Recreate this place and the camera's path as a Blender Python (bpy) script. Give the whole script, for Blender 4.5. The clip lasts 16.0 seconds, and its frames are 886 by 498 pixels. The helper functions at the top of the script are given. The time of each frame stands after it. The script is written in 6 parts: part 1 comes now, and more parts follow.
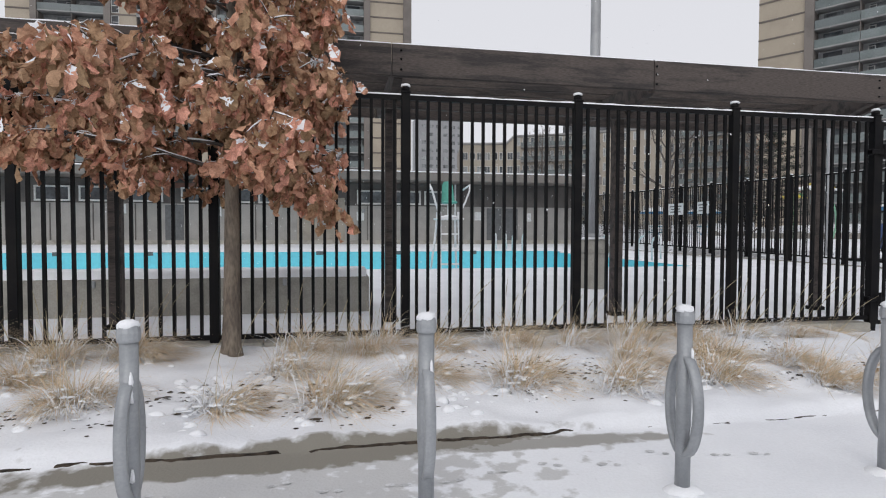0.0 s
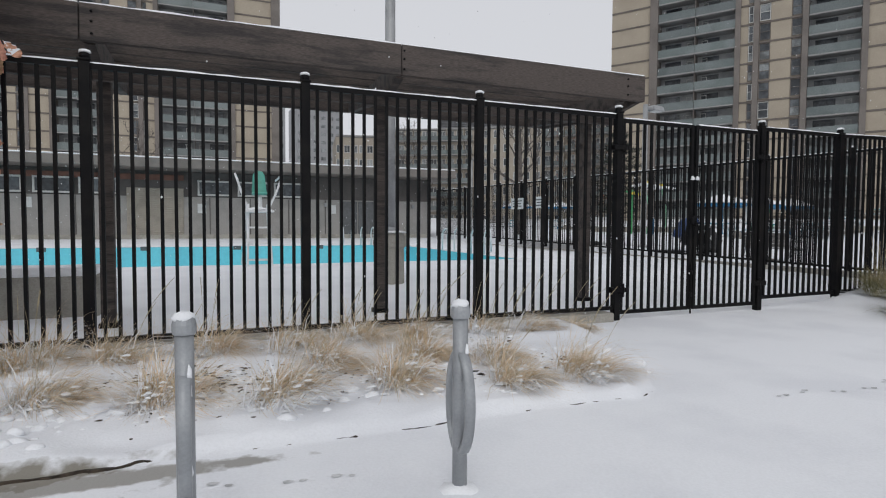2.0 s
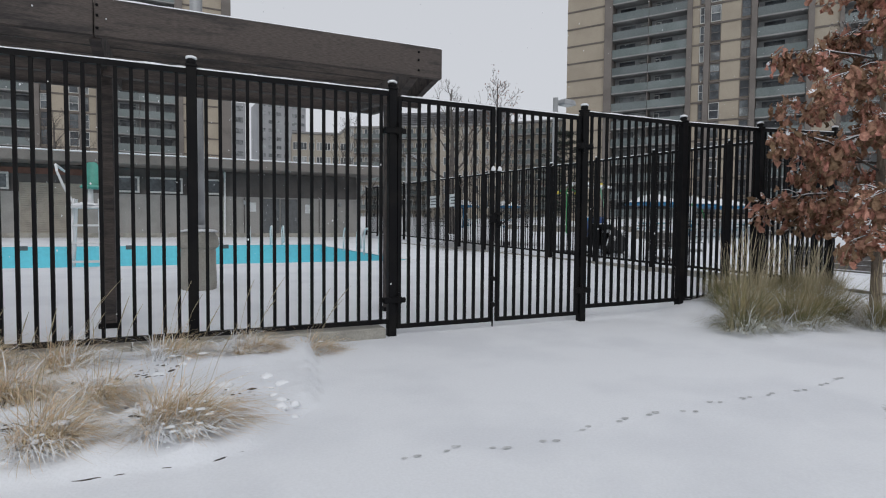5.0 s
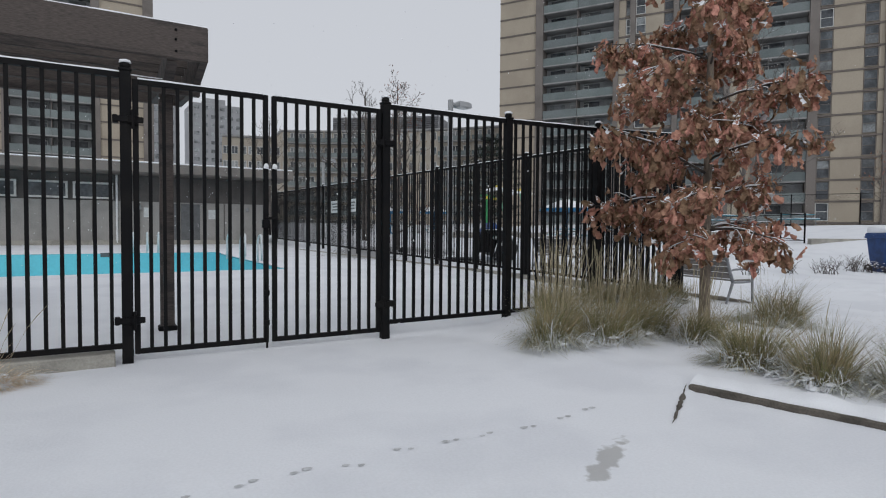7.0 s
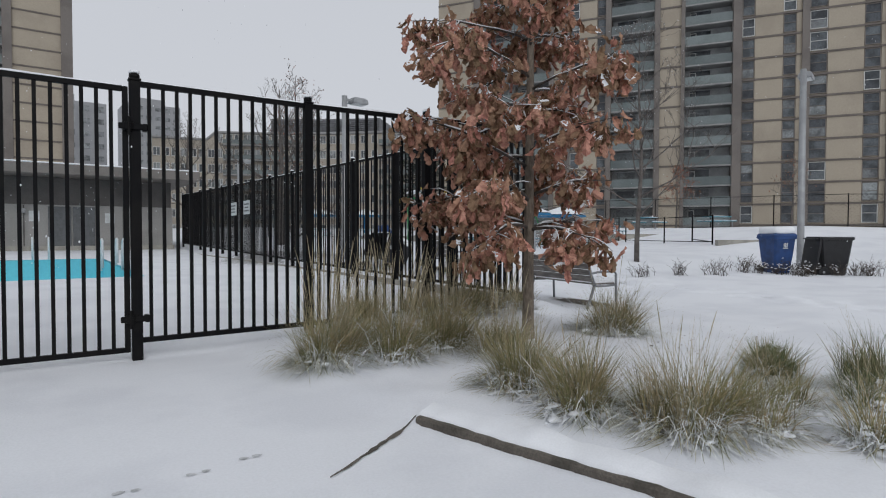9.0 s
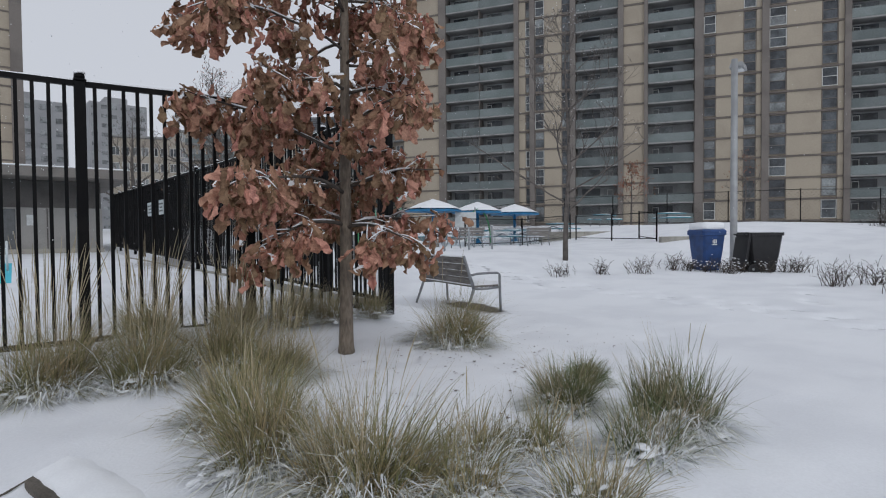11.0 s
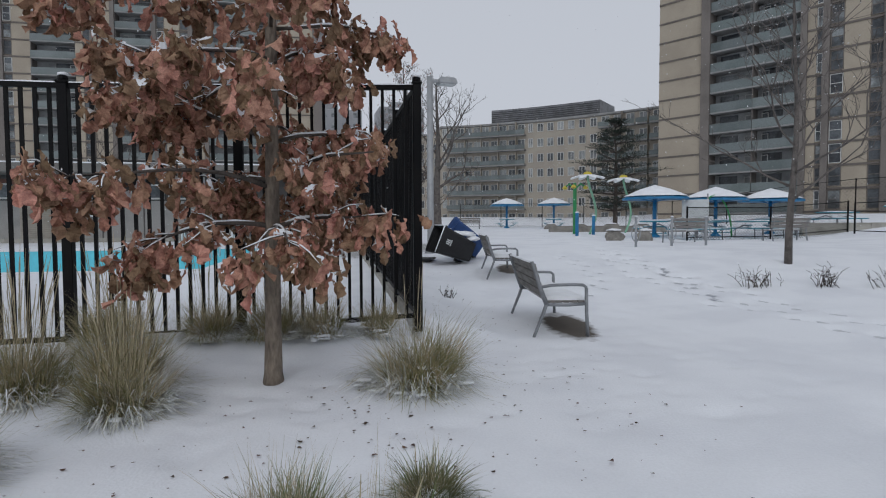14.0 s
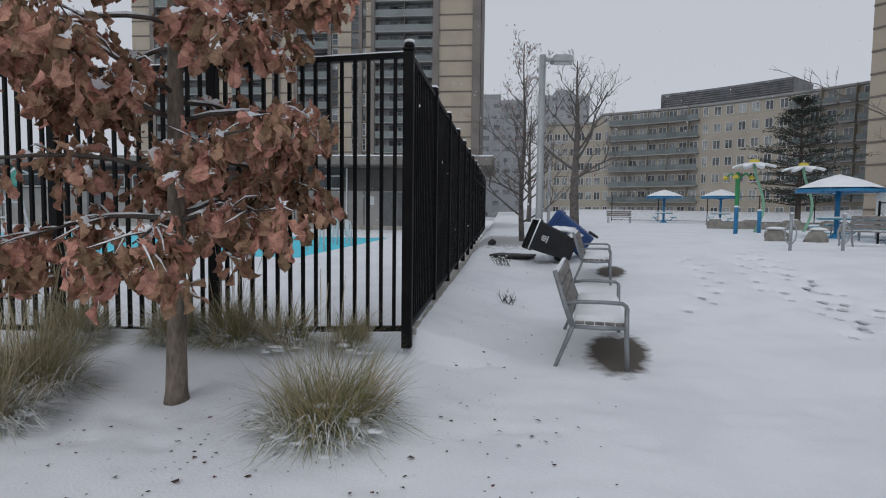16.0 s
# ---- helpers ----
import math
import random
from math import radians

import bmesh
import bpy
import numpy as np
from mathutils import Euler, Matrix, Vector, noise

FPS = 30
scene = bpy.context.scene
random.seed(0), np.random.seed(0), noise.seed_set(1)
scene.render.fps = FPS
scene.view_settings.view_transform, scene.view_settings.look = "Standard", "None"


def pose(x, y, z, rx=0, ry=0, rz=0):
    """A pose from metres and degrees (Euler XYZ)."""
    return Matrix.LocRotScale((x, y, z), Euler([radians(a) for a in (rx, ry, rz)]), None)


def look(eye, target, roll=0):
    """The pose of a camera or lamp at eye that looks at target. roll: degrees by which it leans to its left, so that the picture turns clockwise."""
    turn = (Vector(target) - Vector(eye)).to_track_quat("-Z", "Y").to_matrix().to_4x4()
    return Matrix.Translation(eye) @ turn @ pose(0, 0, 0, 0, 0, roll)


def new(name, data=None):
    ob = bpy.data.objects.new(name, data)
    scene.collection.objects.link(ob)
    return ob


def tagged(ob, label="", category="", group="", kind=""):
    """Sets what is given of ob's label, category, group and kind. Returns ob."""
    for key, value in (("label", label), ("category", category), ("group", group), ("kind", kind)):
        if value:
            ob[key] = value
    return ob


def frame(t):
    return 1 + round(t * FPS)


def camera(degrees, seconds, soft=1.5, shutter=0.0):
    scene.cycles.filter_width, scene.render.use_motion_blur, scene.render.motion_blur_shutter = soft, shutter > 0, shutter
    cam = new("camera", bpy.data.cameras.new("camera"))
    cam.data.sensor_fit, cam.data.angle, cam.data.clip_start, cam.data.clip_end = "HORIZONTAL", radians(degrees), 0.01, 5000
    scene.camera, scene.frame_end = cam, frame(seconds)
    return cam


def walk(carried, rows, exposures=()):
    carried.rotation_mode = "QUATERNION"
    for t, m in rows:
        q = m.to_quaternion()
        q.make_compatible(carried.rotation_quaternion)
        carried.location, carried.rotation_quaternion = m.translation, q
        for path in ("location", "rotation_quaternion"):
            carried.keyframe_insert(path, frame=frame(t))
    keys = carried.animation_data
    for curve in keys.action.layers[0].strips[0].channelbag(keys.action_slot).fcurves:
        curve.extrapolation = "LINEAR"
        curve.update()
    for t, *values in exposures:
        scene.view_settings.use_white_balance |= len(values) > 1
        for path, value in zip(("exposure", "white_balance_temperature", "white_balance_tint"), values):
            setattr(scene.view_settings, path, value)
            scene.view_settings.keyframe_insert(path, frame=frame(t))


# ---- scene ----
cam = camera(75.7, 16.0, 1.1)
PATH = [
    (0, (-1.23, -0.053, 1.311), (-0.849, 1.91, 1.242), 0.2),
    (0.5, (-0.782, -0.029, 1.288), (-0.248, 1.897, 1.22), 0.3),
    (1, (-0.359, -0.047, 1.265), (0.318, 1.834, 1.196), 0.3),
    (1.5, (0.114, -0.086, 1.266), (0.849, 1.773, 1.192), 0.3),
    (2, (0.591, -0.023, 1.3), (1.355, 1.823, 1.212), 0.3),
    (2.5, (1.054, -0.091, 1.318), (1.839, 1.747, 1.233), 0.3),
    (3, (1.539, 0.02, 1.325), (2.33, 1.855, 1.234), 0.4),
    (3.5, (1.988, 0.059, 1.303), (2.78, 1.893, 1.212), 0.4),
    (6, (4.536, 0.092, 1.293), (5.452, 1.869, 1.216), 0.4),
    (6.5, (5.056, -0.009, 1.288), (6.011, 1.747, 1.223), 0.3),
    (7, (5.556, -0.033, 1.308), (6.566, 1.692, 1.241), 0.4),
    (7.5, (6.07, -0.141, 1.295), (7.116, 1.563, 1.236), 0.3),
    (8, (6.616, -0.167, 1.297), (7.694, 1.517, 1.235), 0.4),
    (8.5, (7.125, -0.213, 1.28), (8.252, 1.438, 1.219), 0.3),
    (9, (7.636, -0.252, 1.272), (8.784, 1.385, 1.22), 0.1),
    (11.5, (10.2, -0.571, 1.243), (11.408, 1.022, 1.187), -0.5),
    (12, (10.796, -0.558, 1.213), (11.993, 1.043, 1.156), -0.6),
    (12.5, (11.373, -0.523, 1.316), (12.501, 1.127, 1.251), -0.6),
    (13, (11.855, -0.404, 1.369), (12.776, 1.369, 1.29), -0.6),
    (13.5, (12.379, -0.313, 1.368), (13.032, 1.575, 1.275), -0.5),
    (14, (12.878, -0.218, 1.374), (13.25, 1.745, 1.283), -0.3),
    (14.5, (13.408, -0.006, 1.408), (13.63, 1.978, 1.302), -0.0),
    (15, (13.859, 0.212, 1.406), (13.936, 2.207, 1.295), 0.3),
    (15.5, (14.27, 0.589, 1.414), (14.161, 2.583, 1.294), 0.5),
    (16, (14.669, 0.851, 1.43), (14.472, 2.837, 1.305), 0.7),
]
EXPOSURES = [(0, 0.25, 6500, 10), (1.5, 0.1, 6480, 9), (3.5, 0.03, 6430, 8), (7, -0.08, 6300, 8), (9, -0.08, 6300, 8), (12.5, -0.16, 6080, 9), (13.1, -0.22, 6090, 9), (14.5, -0.22, 6120, 8), (16, -0.22, 6150, 8)]
walk(cam, [(t, look(eye, target, roll)) for t, eye, target, roll in PATH], EXPOSURES)

# ---- world and light: flat overcast snowfall ----
world = bpy.data.worlds.new("overcast_sky")
scene.world = world
world.use_nodes = True
wn, wl = world.node_tree.nodes, world.node_tree.links
wn.clear()
sky = wn.new("ShaderNodeTexSky")
sky.sky_type = "NISHITA"
sky.sun_disc = False
sky.sun_elevation = radians(38)
sky.sun_rotation = radians(200)
sky.dust_density, sky.air_density, sky.ozone_density = 4.0, 1.0, 1.0
grey = wn.new("ShaderNodeHueSaturation")
grey.inputs["Saturation"].default_value = 0.15
veil = wn.new("ShaderNodeMix")
veil.data_type = "RGBA"
veil.inputs[0].default_value = 0.86
veil.inputs[7].default_value = (6.3, 6.35, 6.75, 1)
back = wn.new("ShaderNodeBackground")
back.inputs["Strength"].default_value = 0.105
wout = wn.new("ShaderNodeOutputWorld")
wl.new(sky.outputs[0], grey.inputs["Color"])
wl.new(grey.outputs[0], veil.inputs[6])
wl.new(veil.outputs[2], back.inputs["Color"])
wl.new(back.outputs[0], wout.inputs["Surface"])

sun = new("sun", bpy.data.lights.new("sun", "SUN"))
sun.data.energy, sun.data.angle, sun.data.color = 0.5, radians(40), (1.0, 0.97, 0.93)
sun.matrix_world = look((-14, -38, 32), (0, 0, 0))
tagged(sun, kind="structure")

# ---- materials ----


def mat(name, base, rough=0.6, metal=0.0, vary=0.12, scale=6.0, grain=60.0, bump=0.15, depth=0.004, second=None, spread=(0.45, 0.62),
        stretch=(1, 1, 1), random_tint=0.0, island=0.0, spec=0.5):
    """A procedural surface: base colour, blotches at one scale, grain at another, fine relief."""
    m = bpy.data.materials.new(name)
    m.use_nodes = True
    n, k = m.node_tree.nodes, m.node_tree.links
    b = n["Principled BSDF"]
    b.inputs["Roughness"].default_value, b.inputs["Metallic"].default_value = rough, metal
    b.inputs["Specular IOR Level"].default_value = spec
    geo = n.new("ShaderNodeNewGeometry")
    mp = n.new("ShaderNodeMapping")
    mp.inputs["Scale"].default_value = stretch
    k.new(geo.outputs["Position"], mp.inputs["Vector"])
    big, small = n.new("ShaderNodeTexNoise"), n.new("ShaderNodeTexNoise")
    for t, s, d in ((big, scale, 4.0), (small, grain, 3.0)):
        t.inputs["Scale"].default_value, t.inputs["Detail"].default_value = s, d
        k.new(mp.outputs[0], t.inputs["Vector"])
    ramp = n.new("ShaderNodeMapRange")
    ramp.inputs["From Min"].default_value, ramp.inputs["From Max"].default_value = spread
    k.new(big.outputs["Fac"], ramp.inputs["Value"])
    other = second or tuple(c * (1 - 2 * vary) for c in base)
    mix = n.new("ShaderNodeMix")
    mix.data_type = "RGBA"
    mix.inputs[6].default_value, mix.inputs[7].default_value = (*base, 1), (*other, 1)
    k.new(ramp.outputs[0], mix.inputs[0])
    fine = n.new("ShaderNodeMapRange")
    fine.inputs["From Min"].default_value, fine.inputs["From Max"].default_value = 0.3, 0.7
    fine.inputs["To Min"].default_value, fine.inputs["To Max"].default_value = 1 - vary, 1 + vary
    k.new(small.outputs["Fac"], fine.inputs["Value"])
    mul = n.new("ShaderNodeMix")
    mul.data_type, mul.blend_type = "RGBA", "MULTIPLY"
    mul.inputs[0].default_value = 1.0
    k.new(mix.outputs[2], mul.inputs[6])
    k.new(fine.outputs[0], mul.inputs[7])
    last = mul.outputs[2]
    for amount, kind in ((random_tint, "o"), (island, "i")):
        if amount:
            src = n.new("ShaderNodeObjectInfo").outputs["Random"] if kind == "o" else geo.outputs["Random Per Island"]
            r = n.new("ShaderNodeMapRange")
            r.inputs["To Min"].default_value, r.inputs["To Max"].default_value = 1 - amount, 1 + amount
            k.new(src, r.inputs["Value"])
            hs = n.new("ShaderNodeHueSaturation")
            k.new(r.outputs[0], hs.inputs["Value"])
            r2 = n.new("ShaderNodeMapRange")
            r2.inputs["To Min"].default_value, r2.inputs["To Max"].default_value = 0.5 + 0.05 * amount, 0.5 - 0.05 * amount
            k.new(src, r2.inputs["Value"])
            k.new(r2.outputs[0], hs.inputs["Hue"])
            k.new(last, hs.inputs["Color"])
            last = hs.outputs[0]
    k.new(last, b.inputs["Base Color"])
    if bump:
        bp = n.new("ShaderNodeBump")
        bp.inputs["Strength"].default_value, bp.inputs["Distance"].default_value = bump, depth
        k.new(small.outputs["Fac"], bp.inputs["Height"])
        k.new(bp.outputs[0], b.inputs["Normal"])
    return m


SNOW = mat("fresh_snow", (0.86, 0.875, 0.90), 0.9, vary=0.03, scale=3, grain=90, bump=0.35, depth=0.006, spec=0.2)
BLACK = mat("black_powder_coated_steel", (0.004, 0.004, 0.005), 0.55, vary=0.25, scale=4, grain=120, bump=0.1, second=(0.008, 0.0075, 0.0075), spec=0.14)
TIMBER = mat("dark_stained_timber", (0.082, 0.067, 0.06), 0.8, vary=0.35, scale=2.2, grain=26, bump=0.5, depth=0.004, second=(0.036, 0.031, 0.03), stretch=(0.7, 5, 5))
CONCRETE = mat("weathered_concrete", (0.38, 0.365, 0.325), 0.9, vary=0.12, scale=2.5, grain=55, bump=0.4, second=(0.28, 0.27, 0.24))
KERB = mat("wet_kerb_concrete", (0.12, 0.105, 0.088), 0.8, vary=0.25, scale=5, grain=70, bump=0.6, second=(0.07, 0.062, 0.05))
SOIL = mat("dark_soil", (0.06, 0.045, 0.032), 0.95, vary=0.35, scale=12, grain=90, bump=0.7, depth=0.01)
GALV = mat("grey_painted_steel", (0.34, 0.355, 0.37), 0.42, metal=0.25, vary=0.07, scale=5, grain=80, bump=0.08, second=(0.28, 0.295, 0.31))
LAMPGREY = mat("galvanised_pole", (0.36, 0.37, 0.38), 0.5, metal=0.3, vary=0.08, scale=3, grain=60)
BENCHMETAL = mat("grey_bench_casting", (0.24, 0.25, 0.265), 0.45, metal=0.3, vary=0.1, scale=8, grain=90)
BENCHWOOD = mat("grey_weathered_slat", (0.23, 0.215, 0.20), 0.75, vary=0.2, scale=3, grain=40, bump=0.4, stretch=(6, 1, 6))
BARK = mat("oak_bark", (0.20, 0.165, 0.13), 0.95, vary=0.3, scale=9, grain=45, bump=0.9, depth=0.012, second=(0.12, 0.098, 0.08), stretch=(1, 1, 0.3))
TWIG = mat("dark_twig_bark", (0.085, 0.07, 0.06), 0.9, vary=0.25, scale=9, grain=60, bump=0.4)
GREYBARK = mat("bare_tree_bark", (0.13, 0.115, 0.105), 0.9, vary=0.2, scale=6, grain=40, bump=0.5)
LEAF = mat("dry_oak_leaf", (0.52, 0.302, 0.195), 0.75, vary=0.2, scale=14, grain=110, bump=0.3, depth=0.003, second=(0.33, 0.175, 0.108), random_tint=0.34, spec=0.3)
LEAVES = mat("dry_oak_leaves", (0.52, 0.302, 0.195), 0.75, vary=0.2, scale=14, grain=110, bump=0.3, depth=0.003, second=(0.33, 0.175, 0.108), island=0.4, spec=0.3)
RUSSET = mat("russet_oak_leaf", (0.42, 0.245, 0.165), 0.75, vary=0.2, scale=14, grain=110, bump=0.3, depth=0.003, second=(0.255, 0.135, 0.09), random_tint=0.4, spec=0.3)
RUSSETS = mat("russet_oak_leaves", (0.42, 0.245, 0.165), 0.75, vary=0.2, scale=14, grain=110, bump=0.3, depth=0.003, second=(0.255, 0.135, 0.09), island=0.45, spec=0.3)
STRAW = mat("straw_grass", (0.70, 0.575, 0.40), 0.8, vary=0.12, scale=6, grain=50, bump=0, second=(0.56, 0.43, 0.28), island=0.3, spec=0.2)
OLIVE = mat("olive_grass", (0.24, 0.235, 0.11), 0.75, vary=0.2, scale=5, grain=50, bump=0, second=(0.37, 0.31, 0.175), island=0.5, spec=0.2)
GREENGRASS = mat("green_grass", (0.15, 0.185, 0.09), 0.7, vary=0.2, scale=5, grain=50, bump=0, second=(0.2, 0.19, 0.1), island=0.35, spec=0.2)
SKIRT = mat("frosted_grass", (0.56, 0.56, 0.49), 0.8, vary=0.15, scale=7, grain=40, bump=0, second=(0.72, 0.73, 0.72), island=0.3, spec=0.2)
PLUME = mat("dry_seed_stalk", (0.46, 0.40, 0.27), 0.8, vary=0.15, scale=8, grain=50, bump=0, island=0.25, spec=0.2)
BEIGE = mat("beige_precast_panel", (0.385, 0.335, 0.265), 0.85, vary=0.06, scale=0.25, grain=8, bump=0.15, second=(0.335, 0.29, 0.23))
SLAB = mat("brown_concrete_band", (0.155, 0.135, 0.12), 0.9, vary=0.1, scale=0.6, grain=10)
FIN = mat("brown_grey_pilaster", (0.19, 0.17, 0.155), 0.9, vary=0.1, scale=0.4, grain=10)
# balcony rear wall, its grey raised to carry the snow haze
RECESS = mat("hazed_balcony_back_wall", (0.42, 0.43, 0.43), 0.85, vary=0.15, scale=0.5, grain=12)
RAILPANEL = mat("grey_green_balcony_panel", (0.155, 0.18, 0.18), 0.4, vary=0.16, scale=0.35, grain=9, second=(0.12, 0.146, 0.144), random_tint=0.2)
BALSLAB = mat("pale_balcony_slab", (0.30, 0.30, 0.295), 0.85, vary=0.1, scale=0.5, grain=12)
# tan of the curved block, lightened in the colour for haze
CURVEWALL = mat("tan_brick_facade", (0.40, 0.36, 0.30), 0.9, vary=0.08, scale=0.3, grain=9, second=(0.36, 0.32, 0.27))
LOUVRE = mat("grey_louvred_cladding", (0.21, 0.215, 0.23), 0.6, vary=0.15, scale=1, grain=9)
# far blocks: distance haze is mixed into this wall grey
HAZEGREY = mat("haze_grey_far_tower", (0.34, 0.345, 0.355), 0.9, vary=0.06, scale=0.2, grain=6)
FRAMEWHITE = mat("white_window_frame", (0.6, 0.6, 0.58), 0.6, vary=0.08)
WALLGREY = mat("grey_block_wall", (0.33, 0.32, 0.305), 0.85, vary=0.08, scale=1.2, grain=20, bump=0.3, second=(0.28, 0.275, 0.26))
WALLDARK = mat("dark_upper_wall", (0.12, 0.11, 0.105), 0.85, vary=0.12, scale=1, grain=20)
REDBAND = mat("red_brown_band", (0.20, 0.10, 0.075), 0.8, vary=0.15, scale=1.5, grain=30)
FASCIA = mat("grey_brown_fascia", (0.20, 0.18, 0.165), 0.7, vary=0.1, scale=1, grain=20)
SHUTTER = mat("beige_roller_shutter", (0.36, 0.33, 0.28), 0.6, vary=0.08, scale=2, grain=30)
DOORGREY = mat("dark_grey_door", (0.12, 0.125, 0.13), 0.55, vary=0.1)
POOLTILE = mat("turquoise_pool_paint", (0.20, 0.66, 0.76), 0.6, vary=0.05, scale=0.4, grain=8, second=(0.18, 0.60, 0.71))
WHITE = mat("white_painted_steel", (0.74, 0.75, 0.76), 0.45, vary=0.05, scale=6, grain=80)
TEAL = mat("sea_green_plastic", (0.10, 0.38, 0.31), 0.45, vary=0.08)
BLUEBIN = mat("blue_bin_plastic", (0.014, 0.055, 0.19), 0.5, vary=0.15, scale=5, grain=120, bump=0.2)
BLACKBIN = mat("black_bin_plastic", (0.012, 0.012, 0.014), 0.5, vary=0.2, scale=5, grain=120, bump=0.2)
BLUE = mat("blue_painted_steel", (0.025, 0.19, 0.39), 0.45, vary=0.1, scale=3, grain=60)
AQUA = mat("aqua_table_coating", (0.05, 0.27, 0.36), 0.5, vary=0.1, scale=3, grain=60)
GREEN = mat("green_painted_steel", (0.045, 0.30, 0.10), 0.45, vary=0.1, scale=3, grain=60)
PALEGREEN = mat("pale_green_stem", (0.22, 0.44, 0.30), 0.5, vary=0.1, scale=3, grain=60)
YELLOW = mat("yellow_plastic", (0.62, 0.5, 0.06), 0.5, vary=0.1)
PLASTICWHITE = mat("white_board", (0.62, 0.64, 0.64), 0.6, vary=0.06)
NEEDLE = mat("dark_conifer_needles", (0.028, 0.04, 0.030), 0.85, vary=0.3, scale=2, grain=14, bump=0.3, island=0.4)
STONE = mat("grey_stone_block", (0.26, 0.245, 0.22), 0.9, vary=0.15, scale=3, grain=40, bump=0.6)
RUST = mat("russet_leaves", (0.27, 0.12, 0.07), 0.8, vary=0.2, scale=8, grain=60, bump=0, island=0.35)
LITTER = mat("wet_leaf_litter", (0.10, 0.055, 0.04), 0.8, vary=0.25, scale=20, grain=80, bump=0, island=0.4)
PRINT = mat("trodden_snow", (0.60, 0.615, 0.645), 0.9, vary=0.08, scale=12, grain=60, bump=0.4)
SLUSH = mat("trodden_slush", (0.62, 0.63, 0.645), 0.6, vary=0.15, scale=20, grain=90, bump=0.4)


def glass(name, tint, rough=0.06):
    m = mat(name, tint, rough, vary=0.25, scale=0.8, grain=6, bump=0.0, spec=0.3, random_tint=0.35)
    return m


PANE = glass("dark_window_glass", (0.10, 0.11, 0.12))
PANELIGHT = glass("curtained_window_glass", (0.22, 0.235, 0.24), 0.15)
# far panes: haze and reflected sky put into a paler tint
PANEPALE = glass("haze_pale_window_glass", (0.30, 0.315, 0.32), 0.2)


def ground_material():
    """Snow sheet with bare wet patches of pavement and earth where it has melted."""
    m = mat("snow_ground", (0.83, 0.845, 0.875), 0.9, vary=0.025, scale=0.9, grain=55, bump=0.5, depth=0.008, second=(0.77, 0.785, 0.82), spec=0.2)
    n, k = m.node_tree.nodes, m.node_tree.links
    b = n["Principled BSDF"]
    snow_colour = b.inputs["Base Color"].links[0].from_socket
    geo = n.new("ShaderNodeNewGeometry")
    rag = n.new("ShaderNodeTexNoise")
    rag.inputs["Scale"].default_value, rag.inputs["Detail"].default_value = 7.0, 8.0
    k.new(geo.outputs["Position"], rag.inputs["Vector"])
    # centre x, y, half sizes, turn, how ragged, strength
    patches = ((15.93, 6.95, 0.33, 1.0, -11, 0.55, 1.0, 1), (16.98, 12.9, 0.3, 0.8, -10, 0.6, 1.0, 1),
               (-1.5, 3.27, 1.75, 0.19, 3, 1.2, 0.95, 0), (-1.75, 2.85, 1.5, 0.42, 3, 3.4, 0.42, 0),
               (0.1, 3.22, 0.9, 0.10, -2, 1.6, 0.75, 0), (8.0, 2.27, 0.36, 0.07, 32, 3.0, 0.5, 0), (15.0, 20.5, 2.2, 3.2, 0, 2.0, 0.6, 1))
    earth = None
    for kind in (0, 1):
        total = None
        for x, y, a, c, turn, ragged, strength, sort in patches:
            if sort != kind:
                continue
            sub = n.new("ShaderNodeMapping")
            sub.vector_type = "TEXTURE"
            sub.inputs["Location"].default_value = (x, y, 0)
            sub.inputs["Rotation"].default_value = (0, 0, radians(turn))
            sub.inputs["Scale"].default_value = (a, c, 40)
            k.new(geo.outputs["Position"], sub.inputs["Vector"])
            ln = n.new("ShaderNodeVectorMath")
            ln.operation = "LENGTH"
            k.new(sub.outputs[0], ln.inputs[0])
            add = n.new("ShaderNodeMath")
            add.operation = "MULTIPLY_ADD"
            k.new(rag.outputs["Fac"], add.inputs[0])
            add.inputs[1].default_value = ragged
            k.new(ln.outputs["Value"], add.inputs[2])
            lim = n.new("ShaderNodeMapRange")
            lim.inputs["From Min"].default_value, lim.inputs["From Max"].default_value = 0.78 + ragged * 0.5, 1.08 + ragged * 0.5
            lim.inputs["To Min"].default_value, lim.inputs["To Max"].default_value = strength, 0.0
            k.new(add.outputs[0], lim.inputs["Value"])
            if total is None:
                total = lim.outputs[0]
            else:
                mx = n.new("ShaderNodeMath")
                mx.operation = "MAXIMUM"
                k.new(total, mx.inputs[0])
                k.new(lim.outputs[0], mx.inputs[1])
                total = mx.outputs[0]
        mix = n.new("ShaderNodeMix")
        mix.data_type = "RGBA"
        k.new(total, mix.inputs[0])
        k.new(snow_colour if earth is None else earth, mix.inputs[6])
        mix.inputs[7].default_value = (0.22, 0.205, 0.17, 1) if kind == 0 else (0.13, 0.115, 0.10, 1)
        earth = mix.outputs[2]
    k.new(earth, b.inputs["Base Color"])
    return m


GROUND = ground_material()

# ---- mesh helpers ----


